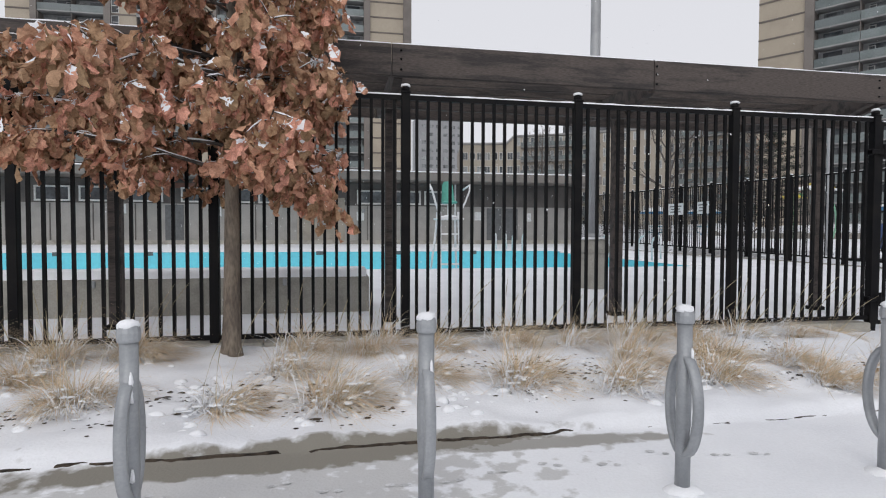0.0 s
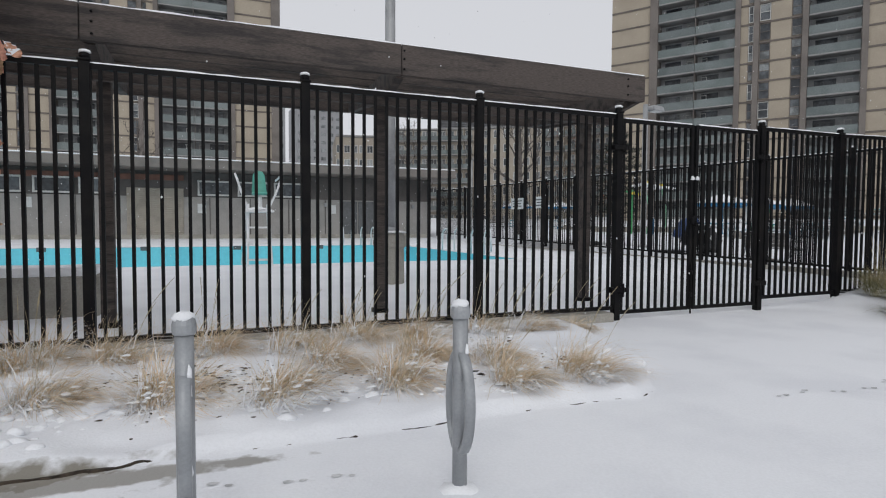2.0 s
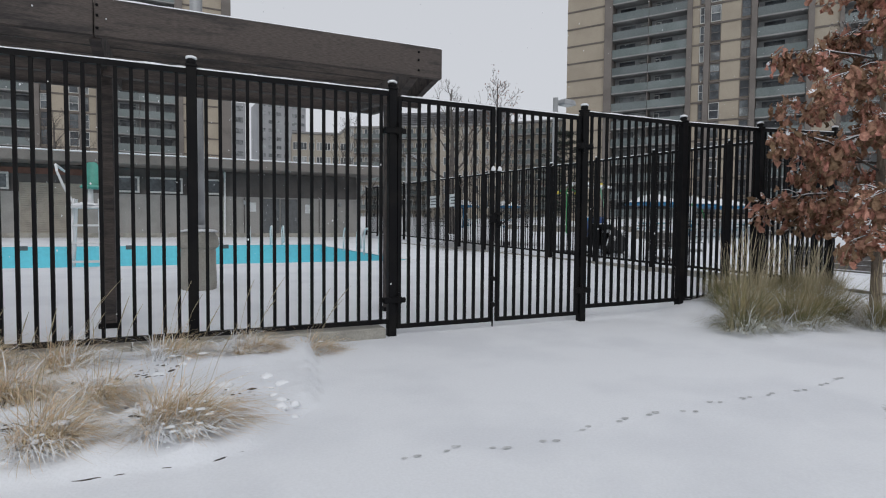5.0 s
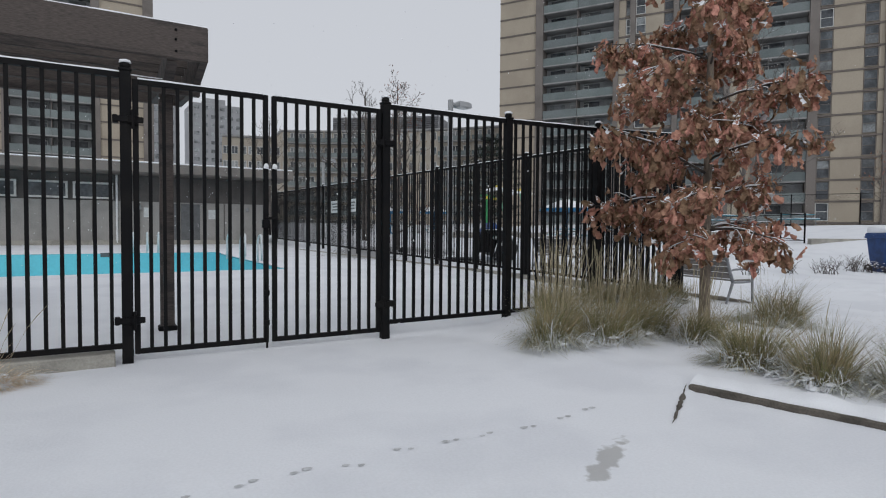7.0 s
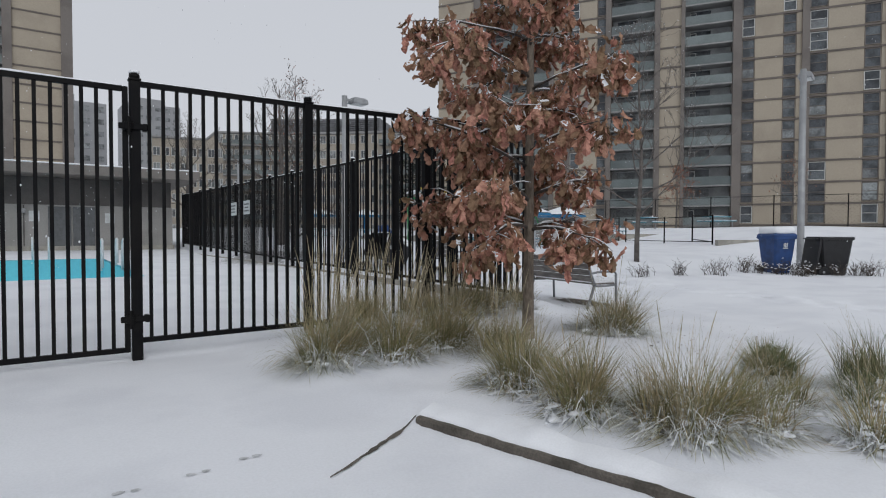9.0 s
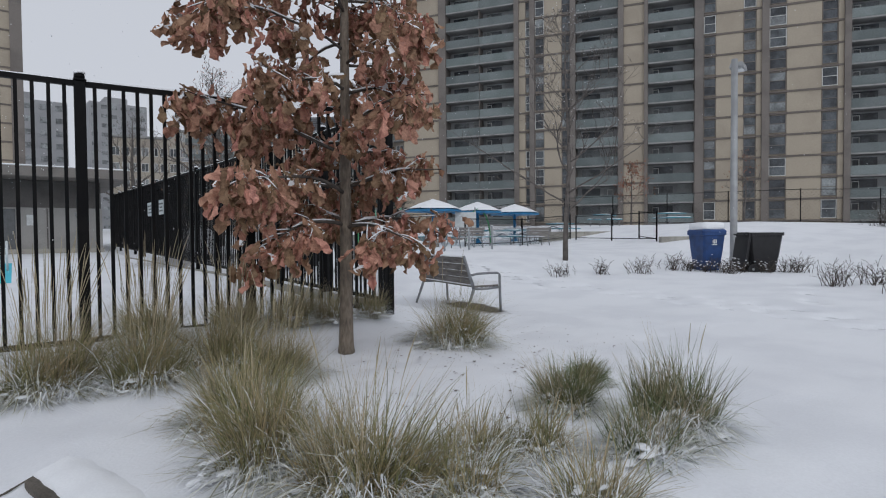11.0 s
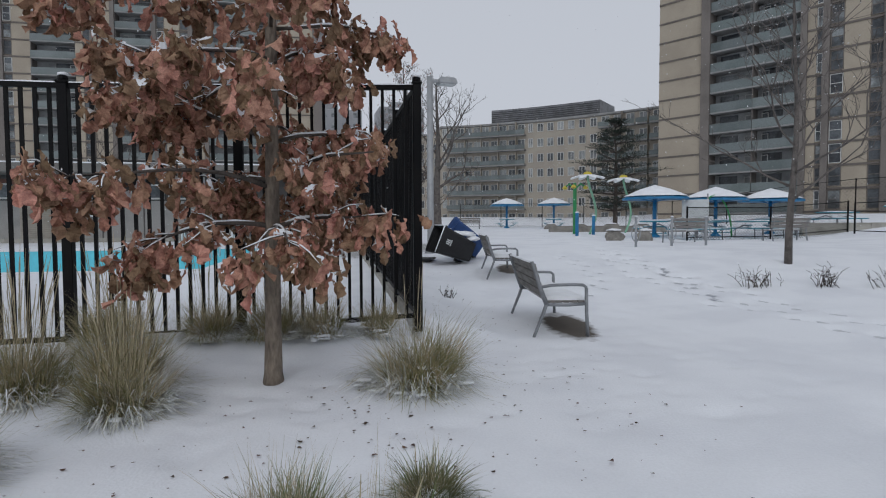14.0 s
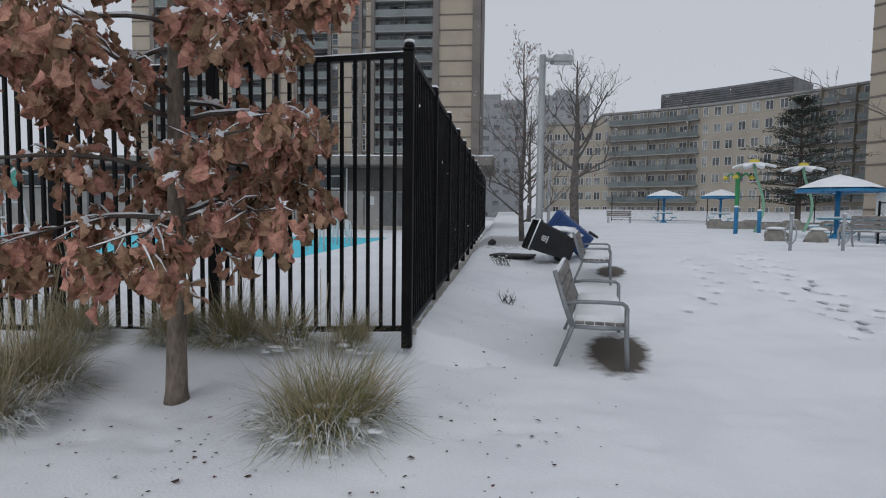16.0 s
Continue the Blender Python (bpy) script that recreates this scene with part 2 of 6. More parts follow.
class Mesh:
    """Collects vertices and faces of one part."""

    def __init__(self):
        self.v, self.f = [], []

    def add(self, verts, faces):
        o = len(self.v)
        self.v.extend(tuple(p) for p in verts)
        self.f.extend(tuple(i + o for i in q) for q in faces)
        return self

    def box(self, c, s, turn=0.0, chamfer=0.0, m=None):
        """A box with centre c and sizes s, its four upright edges and its top rim cut by chamfer."""
        hx, hy, hz = s[0] / 2, s[1] / 2, s[2] / 2
        e = min(chamfer, hx * 0.6, hy * 0.6, hz * 0.9)
        if e <= 0:
            ring = [(-hx, -hy), (hx, -hy), (hx, hy), (-hx, hy)]
            loops = [(ring, -hz), (ring, hz)]
        else:
            def octo(a, b, k):
                return [(-a + k, -b), (a - k, -b), (a, -b + k), (a, b - k), (a - k, b), (-a + k, b), (-a, b - k), (-a, -b + k)]
            loops = [(octo(hx - e, hy - e, e * 0.6), -hz), (octo(hx, hy, e), -hz + e), (octo(hx, hy, e), hz - e), (octo(hx - e, hy - e, e * 0.6), hz)]
        ct, st = math.cos(radians(turn)), math.sin(radians(turn))
        pts, faces, k = [], [], len(loops[0][0])
        for ring, z in loops:
            for x, y in ring:
                p = Vector((c[0] + x * ct - y * st, c[1] + x * st + y * ct, c[2] + z))
                pts.append(m @ p if m else p)
        for j in range(len(loops) - 1):
            for i in range(k):
                a, b = j * k + i, j * k + (i + 1) % k
                faces.append((a, b, b + k, a + k))
        faces.append(tuple(reversed(range(k))))
        faces.append(tuple(range((len(loops) - 1) * k, len(loops) * k)))
        return self.add(pts, faces)

    def tube(self, pts, radii, seg=8, cap=True, flat=1.0):
        """A tube along pts; radii one or one a point."""
        pts = [Vector(p) for p in pts]
        if not hasattr(radii, "__len__"):
            radii = [radii] * len(pts)
        verts, faces = [], []
        ref = None
        for i, p in enumerate(pts):
            d = (pts[min(i + 1, len(pts) - 1)] - pts[max(i - 1, 0)])
            d = d.normalized() if d.length > 1e-9 else Vector((0, 0, 1))
            if ref is None:
                ref = Vector((0, 0, 1)) if abs(d.z) < 0.9 else Vector((1, 0, 0))
            u = (ref - d * ref.dot(d)).normalized()
            ref = u
            w = d.cross(u)
            for j in range(seg):
                a = 2 * math.pi * j / seg
                verts.append(p + radii[i] * (math.cos(a) * u * flat + math.sin(a) * w))
        for i in range(len(pts) - 1):
            for j in range(seg):
                a, b = i * seg + j, i * seg + (j + 1) % seg
                faces.append((a, b, b + seg, a + seg))
        if cap:
            faces.append(tuple(reversed(range(seg))))
            faces.append(tuple(range((len(pts) - 1) * seg, len(pts) * seg)))
        return self.add(verts, faces)

    def lathe(self, prof, centre=(0, 0, 0), seg=16, squash=(1, 1)):
        """A turned body from (radius, z) pairs."""
        verts = [(centre[0] + r * squash[0] * math.cos(2 * math.pi * j / seg), centre[1] + r * squash[1] * math.sin(2 * math.pi * j / seg), centre[2] + z) for r, z in prof for j in range(seg)]
        faces = [(i * seg + j, i * seg + (j + 1) % seg, (i + 1) * seg + (j + 1) % seg, (i + 1) * seg + j) for i in range(len(prof) - 1) for j in range(seg)]
        faces += [tuple(reversed(range(seg))), tuple(range((len(prof) - 1) * seg, len(prof) * seg))]
        return self.add(verts, faces)

    def lump(self, c, r, rnd, seg=7):
        """A small uneven clump of snow or stone."""
        prof = ((0.9, -0.25), (1.0, 0.1), (0.75, 0.55), (0.3, 0.85))
        verts, faces = [], []
        for k, z in prof:
            for j in range(seg):
                a = 2 * math.pi * j / seg
                q = k * rnd.uniform(0.75, 1.2)
                verts.append((c[0] + r[0] * q * math.cos(a), c[1] + r[1] * q * math.sin(a), c[2] + r[2] * (z + rnd.uniform(-0.1, 0.1))))
        for i in range(3):
            for j in range(seg):
                faces.append((i * seg + j, i * seg + (j + 1) % seg, (i + 1) * seg + (j + 1) % seg, (i + 1) * seg + j))
        faces += [tuple(reversed(range(seg))), tuple(range(3 * seg, 4 * seg))]
        return self.add(verts, faces)

    def data(self, name, material, smooth=False):
        me = bpy.data.meshes.new(name)
        me.from_pydata(self.v, [], self.f)
        me.materials.append(material)
        if smooth:
            me.polygons.foreach_set("use_smooth", [True] * len(me.polygons))
        me.update()
        return me


def part(name, mesh, material, parent=None, label="", smooth=False, at=None, kind=""):
    """Links one mesh as one object under a thing or a part."""
    me = mesh if isinstance(mesh, bpy.types.Mesh) else mesh.data(name, material, smooth)
    ob = new(name, me)
    if at is not None:
        ob.matrix_basis = at if isinstance(at, Matrix) else Matrix.Translation(at)
    if parent:
        ob.parent = parent
    return tagged(ob, label=label, kind=kind)


def thing(name, at=(0, 0, 0), label="", category="", group="", kind="", turn=0.0):
    """An empty at the base of a thing, to hold its parts."""
    ob = new(name)
    ob.empty_display_size = 0.1
    ob.matrix_basis = pose(at[0], at[1], at[2], 0, 0, turn)
    return tagged(ob, label, category, group, kind)


def step(a, b, x):
    t = min(1.0, max(0.0, (x - a) / (b - a)))
    return t * t * (3 - 2 * t)


FENCE_Y, CORNER_X = 6.2, 13.8
POOL = (-22.0, 9.6, 14.8, 26.5)


def kerb_x(y):
    return 9.68 + 0.24 * max(0.0, 2.95 - y)


def bed_edge(x):
    return 3.38 + 0.05 * noise.noise((x * 1.3, 0, 3)) + 0.05 * noise.noise((x * 4, 0, 7)) + 0.02 * noise.noise((x * 11, 0, 7)) + (0.9 * step(3.6, 4.7, x) + 2.0 * step(4.3, 4.9, x))


def in_left_bed(x, y):
    return step(bed_edge(x) - 0.02, bed_edge(x) + 0.08, y) * (1 - step(6.0, 6.15, y)) if x < 4.9 else 0.0


def in_right_bed(x, y):
    side = step(kerb_x(y) + 0.02, kerb_x(y) + 0.12, x) if y < 2.95 else step(9.55 - (y - 2.95) * 0.12, 9.85 - (y - 2.95) * 0.12, x)
    return side * (1 - step(13.0, 14.2, x)) * step(0.2, 0.8, y)


def deck_z(y):
    if y < 14:
        return 0.08 + 0.19 * step(7.0, 14.0, y)
    return 0.27 + 0.18 * step(27, 33, y)


def gz(x, y):
    """Height of the ground or snow."""
    if x < CORNER_X and y > FENCE_Y:
        z = deck_z(y)
        if y < FENCE_Y + 0.5:
            z = z + (0.0 - z) * (1 - (y - FENCE_Y) / 0.5)
        return z + 0.006 * noise.noise((x * 1.2, y * 1.2, 0))
    z = 0.5 * step(0, 1, max(0.0, y - 7) / (12 - 0.75 * min(8.0, max(0.0, x - 16)))) + 0.12 * step(17, 22, x) + 0.011 * max(0.0, y - 19)
    z += 1.1 * step(0, 11, x - 28 - 0.35 * max(0.0, y - 12))
    z += 0.9 * step(60, 100, y) * step(18, 30, x)
    z *= step(CORNER_X - 0.3, CORNER_X + 0.5, x) if y > FENCE_Y else 1.0
    lb, rb = in_left_bed(x, y), in_right_bed(x, y)
    z += lb * (0.055 + 0.05 * step(3.5, 5.6, y) + 0.045 * noise.noise((x * 2.6, y * 2.6, 1)) + 0.03 * max(0.0, noise.noise((x * 6, y * 6, 2))) + 0.014 * noise.noise((x * 14, y * 14, 2)) * step(3.6, 4.0, y))
    z += rb * (0.05 + 0.18 * step(4.8, 6.1, y) * step(9.6, 10.8, x) + 0.02 * noise.noise((x * 2.2, y * 2.2, 1)) + 0.008 * noise.noise((x * 8, y * 8, 2)))
    if y > FENCE_Y and x < CORNER_X + 1.2:
        z += 0.25 * (1 - step(CORNER_X + 0.1, CORNER_X + 1.3, x)) * (1 - step(7, 17, y))
    z += 0.010 * noise.noise((x * 0.9, y * 0.9, 5)) + 0.005 * noise.noise((x * 3.6, y * 3.6, 6)) + 0.0022 * noise.noise((x * 9, y * 9, 8))
    return z


def spaced(*runs):
    out = []
    for a, b, s in runs:
        k = max(1, round((b - a) / s))
        out += [a + (b - a) * i / k for i in range(k)]
    return out + [runs[-1][1]]


def tracks():
    """Foot prints in lines across the open snow, as (x, y, turn)."""
    rnd = random.Random(5)
    out = []
    for (ax, ay), (bx, by), n in (((18.2, 1.2), (19.2, 12.0), 24), ((18.7, 0.8), (19.9, 13.5), 28), ((19.5, 12.5), (22.0, 23.0), 24), ((17.6, 9.5), (18.8, 15.0), 12), ((19.4, 3.0), (23.5, 5.0), 10), ((19.0, 8.0), (20.6, 17.0), 18)):
        for i in range(n):
            t = (i + rnd.uniform(-0.2, 0.2)) / n
            bend = 0.5 * math.sin(t * 3.1)
            side = 0.11 if i % 2 else -0.11
            out.append((ax + (bx - ax) * t + bend + side + rnd.uniform(-0.05, 0.05), ay + (by - ay) * t + rnd.uniform(-0.08, 0.08)))
    return out


def build_ground():
    xs = spaced((-900, -120, 260), (-120, -30, 15), (-30, -22, 4), (-22, -6, 1), (-6, 5, 0.06), (5, 9.6, 0.1), (9.6, CORNER_X, 0.08), (CORNER_X, 17, 0.1), (17, 23, 0.08), (23, 25, 0.25), (25, 40, 0.75), (40, 130, 9), (130, 900, 260))
    ys = spaced((-900, -120, 260), (-120, -20, 20), (-20, -2, 2), (-2, 0.4, 0.3), (0.4, 3.2, 0.1), (3.2, 5.2, 0.055), (5.2, FENCE_Y, 0.1), (FENCE_Y, 9, 0.14), (9, 14.8, 0.12), (14.8, 20, 0.16), (20, 26.5, 0.5), (26.5, 40, 0.75), (40, 130, 6), (130, 1200, 260))
    dents = tracks()
    rnd = random.Random(71)
    small = [(rnd.uniform(11.8, 17.5), rnd.uniform(1.0, 13.0)) for _ in range(420)]
    near = {}
    for px, py in dents:
        near.setdefault((int(px), int(py)), []).append((px, py))
    pits = {}
    for px, py in small:
        pits.setdefault((int(px), int(py)), []).append((px, py))
    v = []
    for y in ys:
        for x in xs:
            z = gz(x, y)
            if 11 < x < 18.5 and 0.5 < y < 14:
                for i in (-1, 0, 1):
                    for j in (-1, 0, 1):
                        for px, py in pits.get((int(x) + i, int(y) + j), ()):
                            d = ((x - px) ** 2 + (y - py) ** 2) / 0.0081
                            if d < 4:
                                z -= 0.022 * math.exp(-d)
            if 16 < x < 26 and 1 < y < 26:
                for i in (-1, 0, 1):
                    for j in (-1, 0, 1):
                        for px, py in near.get((int(x) + i, int(y) + j), ()):
                            d = ((x - px) / 0.095) ** 2 + ((y - py) / 0.15) ** 2
                            if d < 4:
                                z -= 0.12 * math.exp(-d)
            v.append((x, y, z))
    w = len(xs)
    f = []
    for j in range(len(ys) - 1):
        for i in range(w - 1):
            cx, cy = (xs[i] + xs[i + 1]) / 2, (ys[j] + ys[j + 1]) / 2
            if POOL[0] < cx < POOL[1] and POOL[2] < cy < POOL[3]:
                continue
            f.append((j * w + i, j * w + i + 1, (j + 1) * w + i + 1, (j + 1) * w + i))
    m = Mesh()
    m.v, m.f = v, f
    return part("ground", m, GROUND, label="snow-covered ground with trodden paths and bare wet patches", smooth=True, kind="structure")


ground = build_ground()

# ---- pool ----


def build_pool():
    x0, x1, y0, y1 = POOL
    pool = thing("swimming_pool", (x0, y0, 0), "drained turquoise outdoor swimming pool edged with snow", "swimming pool", kind="structure")
    zb, zt = -1.1, 0.30
    w, h = x1 - x0, y1 - y0
    part("pool_floor", Mesh().box((w / 2, h / 2, zb - 0.1), (w + 0.4, h + 0.4, 0.2)), POOLTILE, pool, "turquoise painted floor")
    for c, s in (((w / 2, -0.1, (zb + zt) / 2 - 0.06), (w + 0.4, 0.2, zt - zb - 0.1)), ((w / 2, h + 0.1, (zb + zt) / 2 - 0.02), (w + 0.4, 0.2, zt - zb - 0.04)),
                 ((-0.1, h / 2, (zb + zt) / 2 - 0.06), (0.2, h, zt - zb - 0.1)), ((w + 0.1, h / 2, (zb + zt) / 2 - 0.06), (0.2, h, zt - zb - 0.1))):
        part("pool_wall", Mesh().box(c, s), POOLTILE, pool, "turquoise painted wall")
    for i in range(8):
        mark = Mesh().box((2.2 + i * 3.6, h - 0.006, 0.21), (0.32, 0.02, 0.17), chamfer=0.01)
        part("depth_marker", mark, DOORGREY, pool, "dark depth marker plate")
    # ladders and grab rails at the shallow corner
    for gx, gy in ((7.3, 26.0), (9.0, 20.0), (8.9, 17.2), (6.4, 26.2)):
        rail = thing("pool_grab_rail", (gx, gy, 0.27), "white curved steel pool grab rail", "grab rail", "pool grab rails")
        for s in (0.0, 0.5):
            pts = [(s, 0.35, 0)] + [(s, 0.35 - 0.35 + 0.35 * math.cos(a), 0.55 + 0.3 * math.sin(a)) for a in [0.2 * i for i in range(11)]] + [(s, -0.18, 0.1)]
            part("rail", Mesh().tube(pts, 0.03, 6), WHITE, rail, smooth=True)
    return pool


build_pool()


def build_low_building():
    y, z0 = 33.0, 0.35
    b = thing("pool_building", (0, y, z0), "long low grey pool change building with flat snowy roof", "building")
    x0, x1 = -34.0, 13.3
    w = Mesh()
    w.box(((x0 + x1) / 2, 4, 1.15), (x1 - x0, 8, 2.3))
    part("wall", w, WALLGREY, b, "light grey block wall")
    u = Mesh()
    u.box(((x0 + x1) / 2, 4.03, 2.95), (x1 - x0 - 0.1, 7.94, 1.32))
    part("upper_wall", u, WALLDARK, b, "dark band of upper wall")
    r = Mesh()
    r.box(((x0 + x1) / 2 + 0.3, 3.3, 3.86), (x1 - x0 + 1.4, 10.4, 0.46), chamfer=0.03)
    roof = part("roof", r, FASCIA, b, "overhanging flat roof with grey-brown fascia")
    part("snow_cover", Mesh().box(((x0 + x1) / 2 + 0.3, 3.3, 4.13), (x1 - x0 + 1.3, 10.3, 0.08), chamfer=0.03), SNOW, b, "snow lying on the roof")
    part("band", Mesh().box((-5.2, -0.02, 3.28), (9.4, 0.1, 0.28)), REDBAND, b, "red-brown fascia band")
    plinth = Mesh().box(((x0 + x1) / 2, -0.04, 0.16), (x1 - x0 + 0.1, 0.12, 0.32))
    part("plinth", plinth, CONCRETE, b)
    for k, x in enumerate([-30 + i * 2.05 for i in range(21)]):
        if -4.0 < x < 0.0 or 7.8 < x < 10:
            continue
        part("pilaster", Mesh().box((x, -0.012, 1.28), (0.05, 0.05, 1.98)), WALLDARK, b)
    pane = Mesh().box((0, 0, 0), (1.5, 0.06, 0.62)).data("pane", PANE)
    fr = Mesh()
    for c, s in (((0, -0.02, 0.36), (1.7, 0.1, 0.09)), ((0, -0.02, -0.36), (1.7, 0.1, 0.09)), ((-0.8, -0.02, 0), (0.09, 0.1, 0.64)), ((0.8, -0.02, 0), (0.09, 0.1, 0.64))):
        fr.box(c, s)
    fr = fr.data("window_frame", FRAMEWHITE)
    for x in (-15.5, -13.4, -11.0, -8.4, -6.3, -4.4, 1.0, 3.0, 4.9):
        win = part("window", fr, None, b, "white framed strip window", at=(x, -0.03, 2.78))
        part("pane", pane, None, win)
    shutter = part("shutter", Mesh().box((-1.85, -0.015, 1.52), (2.64, 0.03, 2.42)), SHUTTER, b, "beige roller shutter")
    lath = Mesh().box((0, 0, 0), (2.6, 0.05, 0.085), chamfer=0.012).data("slat", SHUTTER)
    for i in range(24):
        part("slat", lath, None, shutter, at=(-1.85, -0.04, 0.36 + i * 0.1))
    for x in (8.3, 9.3, -9.6):
        d = part("door", Mesh().box((x, -0.03, 1.2), (0.92, 0.07, 2.05), chamfer=0.01), DOORGREY, b, "dark grey steel door")
        part("handle", Mesh().box((x + 0.36, -0.1, 1.1), (0.04, 0.05, 0.16), chamfer=0.01), LAMPGREY, d)
    for x, z in ((-7.4, 1.9), (0.35, 1.7), (7.3, 1.75), (10.4, 1.7), (-12.2, 2.0)):
        part("notice", Mesh().box((x, -0.03, z), (0.42, 0.03, 0.5)), PLASTICWHITE, b, "small white notice board")
    for x in (0.5, 6.9, 12.2):
        part("wall_lamp", Mesh().box((x, -0.1, 2.0), (0.16, 0.18, 0.22), chamfer=0.03), LAMPGREY, b)
    part("downpipe", Mesh().tube([(5.9, -0.06, 0.2), (5.9, -0.06, 3.6)], 0.05, 8), WHITE, b, "white downpipe")
    return b


build_low_building()

# ---- fence round the pool ----
TOP_Z, BOT_Z = 2.74, 0.17
PICKET = Mesh().box((0, 0, (TOP_Z + BOT_Z) / 2), (0.032, 0.032, TOP_Z - BOT_Z)).data("picket", BLACK)


def post_mesh(h, half=0.048):
    m = Mesh()
    m.box((0, 0, h / 2), (half * 2, half * 2, h), chamfer=0.006)
    return m.data("post", BLACK)


def cap_mesh():
    m = Mesh()
    m.box((0, 0, 0.012), (0.112, 0.112, 0.024), chamfer=0.005)
    m.lathe([(0.042, 0.024), (0.05, 0.045), (0.046, 0.07), (0.02, 0.085)], seg=10)
    return m.data("cap", BLACK)


def capsnow_mesh():
    m = Mesh()
    m.lump((0, 0, 0.085), (0.055, 0.055, 0.03), random.Random(2), 9)
    return m.data("snow_cap", SNOW, True)


POST, CAP, CAPSNOW = post_mesh(2.79), cap_mesh(), capsnow_mesh()


def rail_snow(length, rnd):
    """A thin uneven ridge of snow along a rail, along x from 0."""
    n = max(4, int(length / 0.07))
    v, f = [], []
    for i in range(n + 1):
        x = length * i / n
        h = max(0.002, 0.016 + 0.010 * noise.noise((x * 5 + rnd, rnd, 0)))
        w = 0.021 + 0.003 * noise.noise((x * 9, rnd, 4))
        v += [(x, -w, 0), (x, -w * 0.6, h), (x, w * 0.6, h), (x, w, 0)]
    for i in range(n):
        for j in range(3):
            a = i * 4 + j
            f.append((a, a + 4, a + 5, a + 1))
    return Mesh().add(v, f)


SLIM = Mesh().box((0, 0, (TOP_Z + BOT_Z) / 2), (0.024, 0.024, TOP_Z - BOT_Z)).data("picket", BLACK)


def fence_panel(fence, a, b, z=0.0, rise=0.0, gap=0.128, bar=PICKET):
    """Rails, pickets and snow between two posts, along the fence's own x."""
    L = b - a
    for zz, s in ((TOP_Z, 0.052), (BOT_Z, 0.05)):
        m = Mesh()
        z1, z2 = zz + z, zz + z + rise
        m.add([(a, -0.024, z1), (a, 0.024, z1), (a, 0.024, z1 + s), (a, -0.024, z1 + s), (b, -0.024, z2), (b, 0.024, z2), (b, 0.024, z2 + s), (b, -0.024, z2 + s)],
              [(0, 3, 2, 1), (4, 5, 6, 7), (0, 1, 5, 4), (1, 2, 6, 5), (2, 3, 7, 6), (3, 0, 4, 7)])
        part("rail", m, BLACK, fence)
    sn = part("snow_strip", rail_snow(L - 0.06, a * 1.7 + z), SNOW, fence, "thin ridge of snow", at=pose(a + 0.03, 0, TOP_Z + 0.052 + z, 0, -math.degrees(math.atan2(rise, L)), 0))
    n = max(2, round(L / gap))
    for i in range(1, n):
        x = a + L * i / n
        part("picket", bar, None, fence, at=(x, 0, z + rise * i / n))


def fence_post(fence, x, z=0.0):
    p = part("post", POST, None, fence, at=(x, 0, z))
    part("cap", CAP, None, p, at=(0, 0, 2.79))
    part("snow_cap", CAPSNOW, None, p, "small cap of snow", at=(0, 0, 2.79))


front = thing("pool_fence", (0, FENCE_Y, 0), "tall black steel picket fence topped with snow", "fence", "pool fence runs")
left_posts = [-6.3, -4.28, -2.43, -0.44, 1.57, 3.63, 5.70]
for x in left_posts:
    fence_post(front, x)
for a, b in zip(left_posts, left_posts[1:]):
    fence_panel(front, a, b, -0.02)
right = thing("pool_fence", (0, FENCE_Y, 0), "tall black steel picket fence rising behind ornamental grass", "fence", "pool fence runs")
right_posts = [8.40, 10.21, 11.88, CORNER_X]
for i, x in enumerate(right_posts):
    fence_post(right, x, (0, 0.01, 0.05, 0.14)[i])
for i, (a, b) in enumerate(zip(right_posts, right_posts[1:])):
    fence_panel(right, a, b, (0, 0.01, 0.05)[i], (0.01, 0.04, 0.08)[i])
side = thing("pool_fence", (CORNER_X, FENCE_Y, 0), "long black steel picket fence running back beside benches", "fence", "pool fence runs", turn=90)
side_posts = [0.0] + [2.05 * i for i in range(1, 14)]
for i, x in enumerate(side_posts[1:]):
    fence_post(side, x, 0.14 + 0.016 * x)
for a, b in zip(side_posts, side_posts[1:]):
    fence_panel(side, a, b, 0.14 + 0.016 * a, 0.016 * (b - a), 0.137, SLIM)


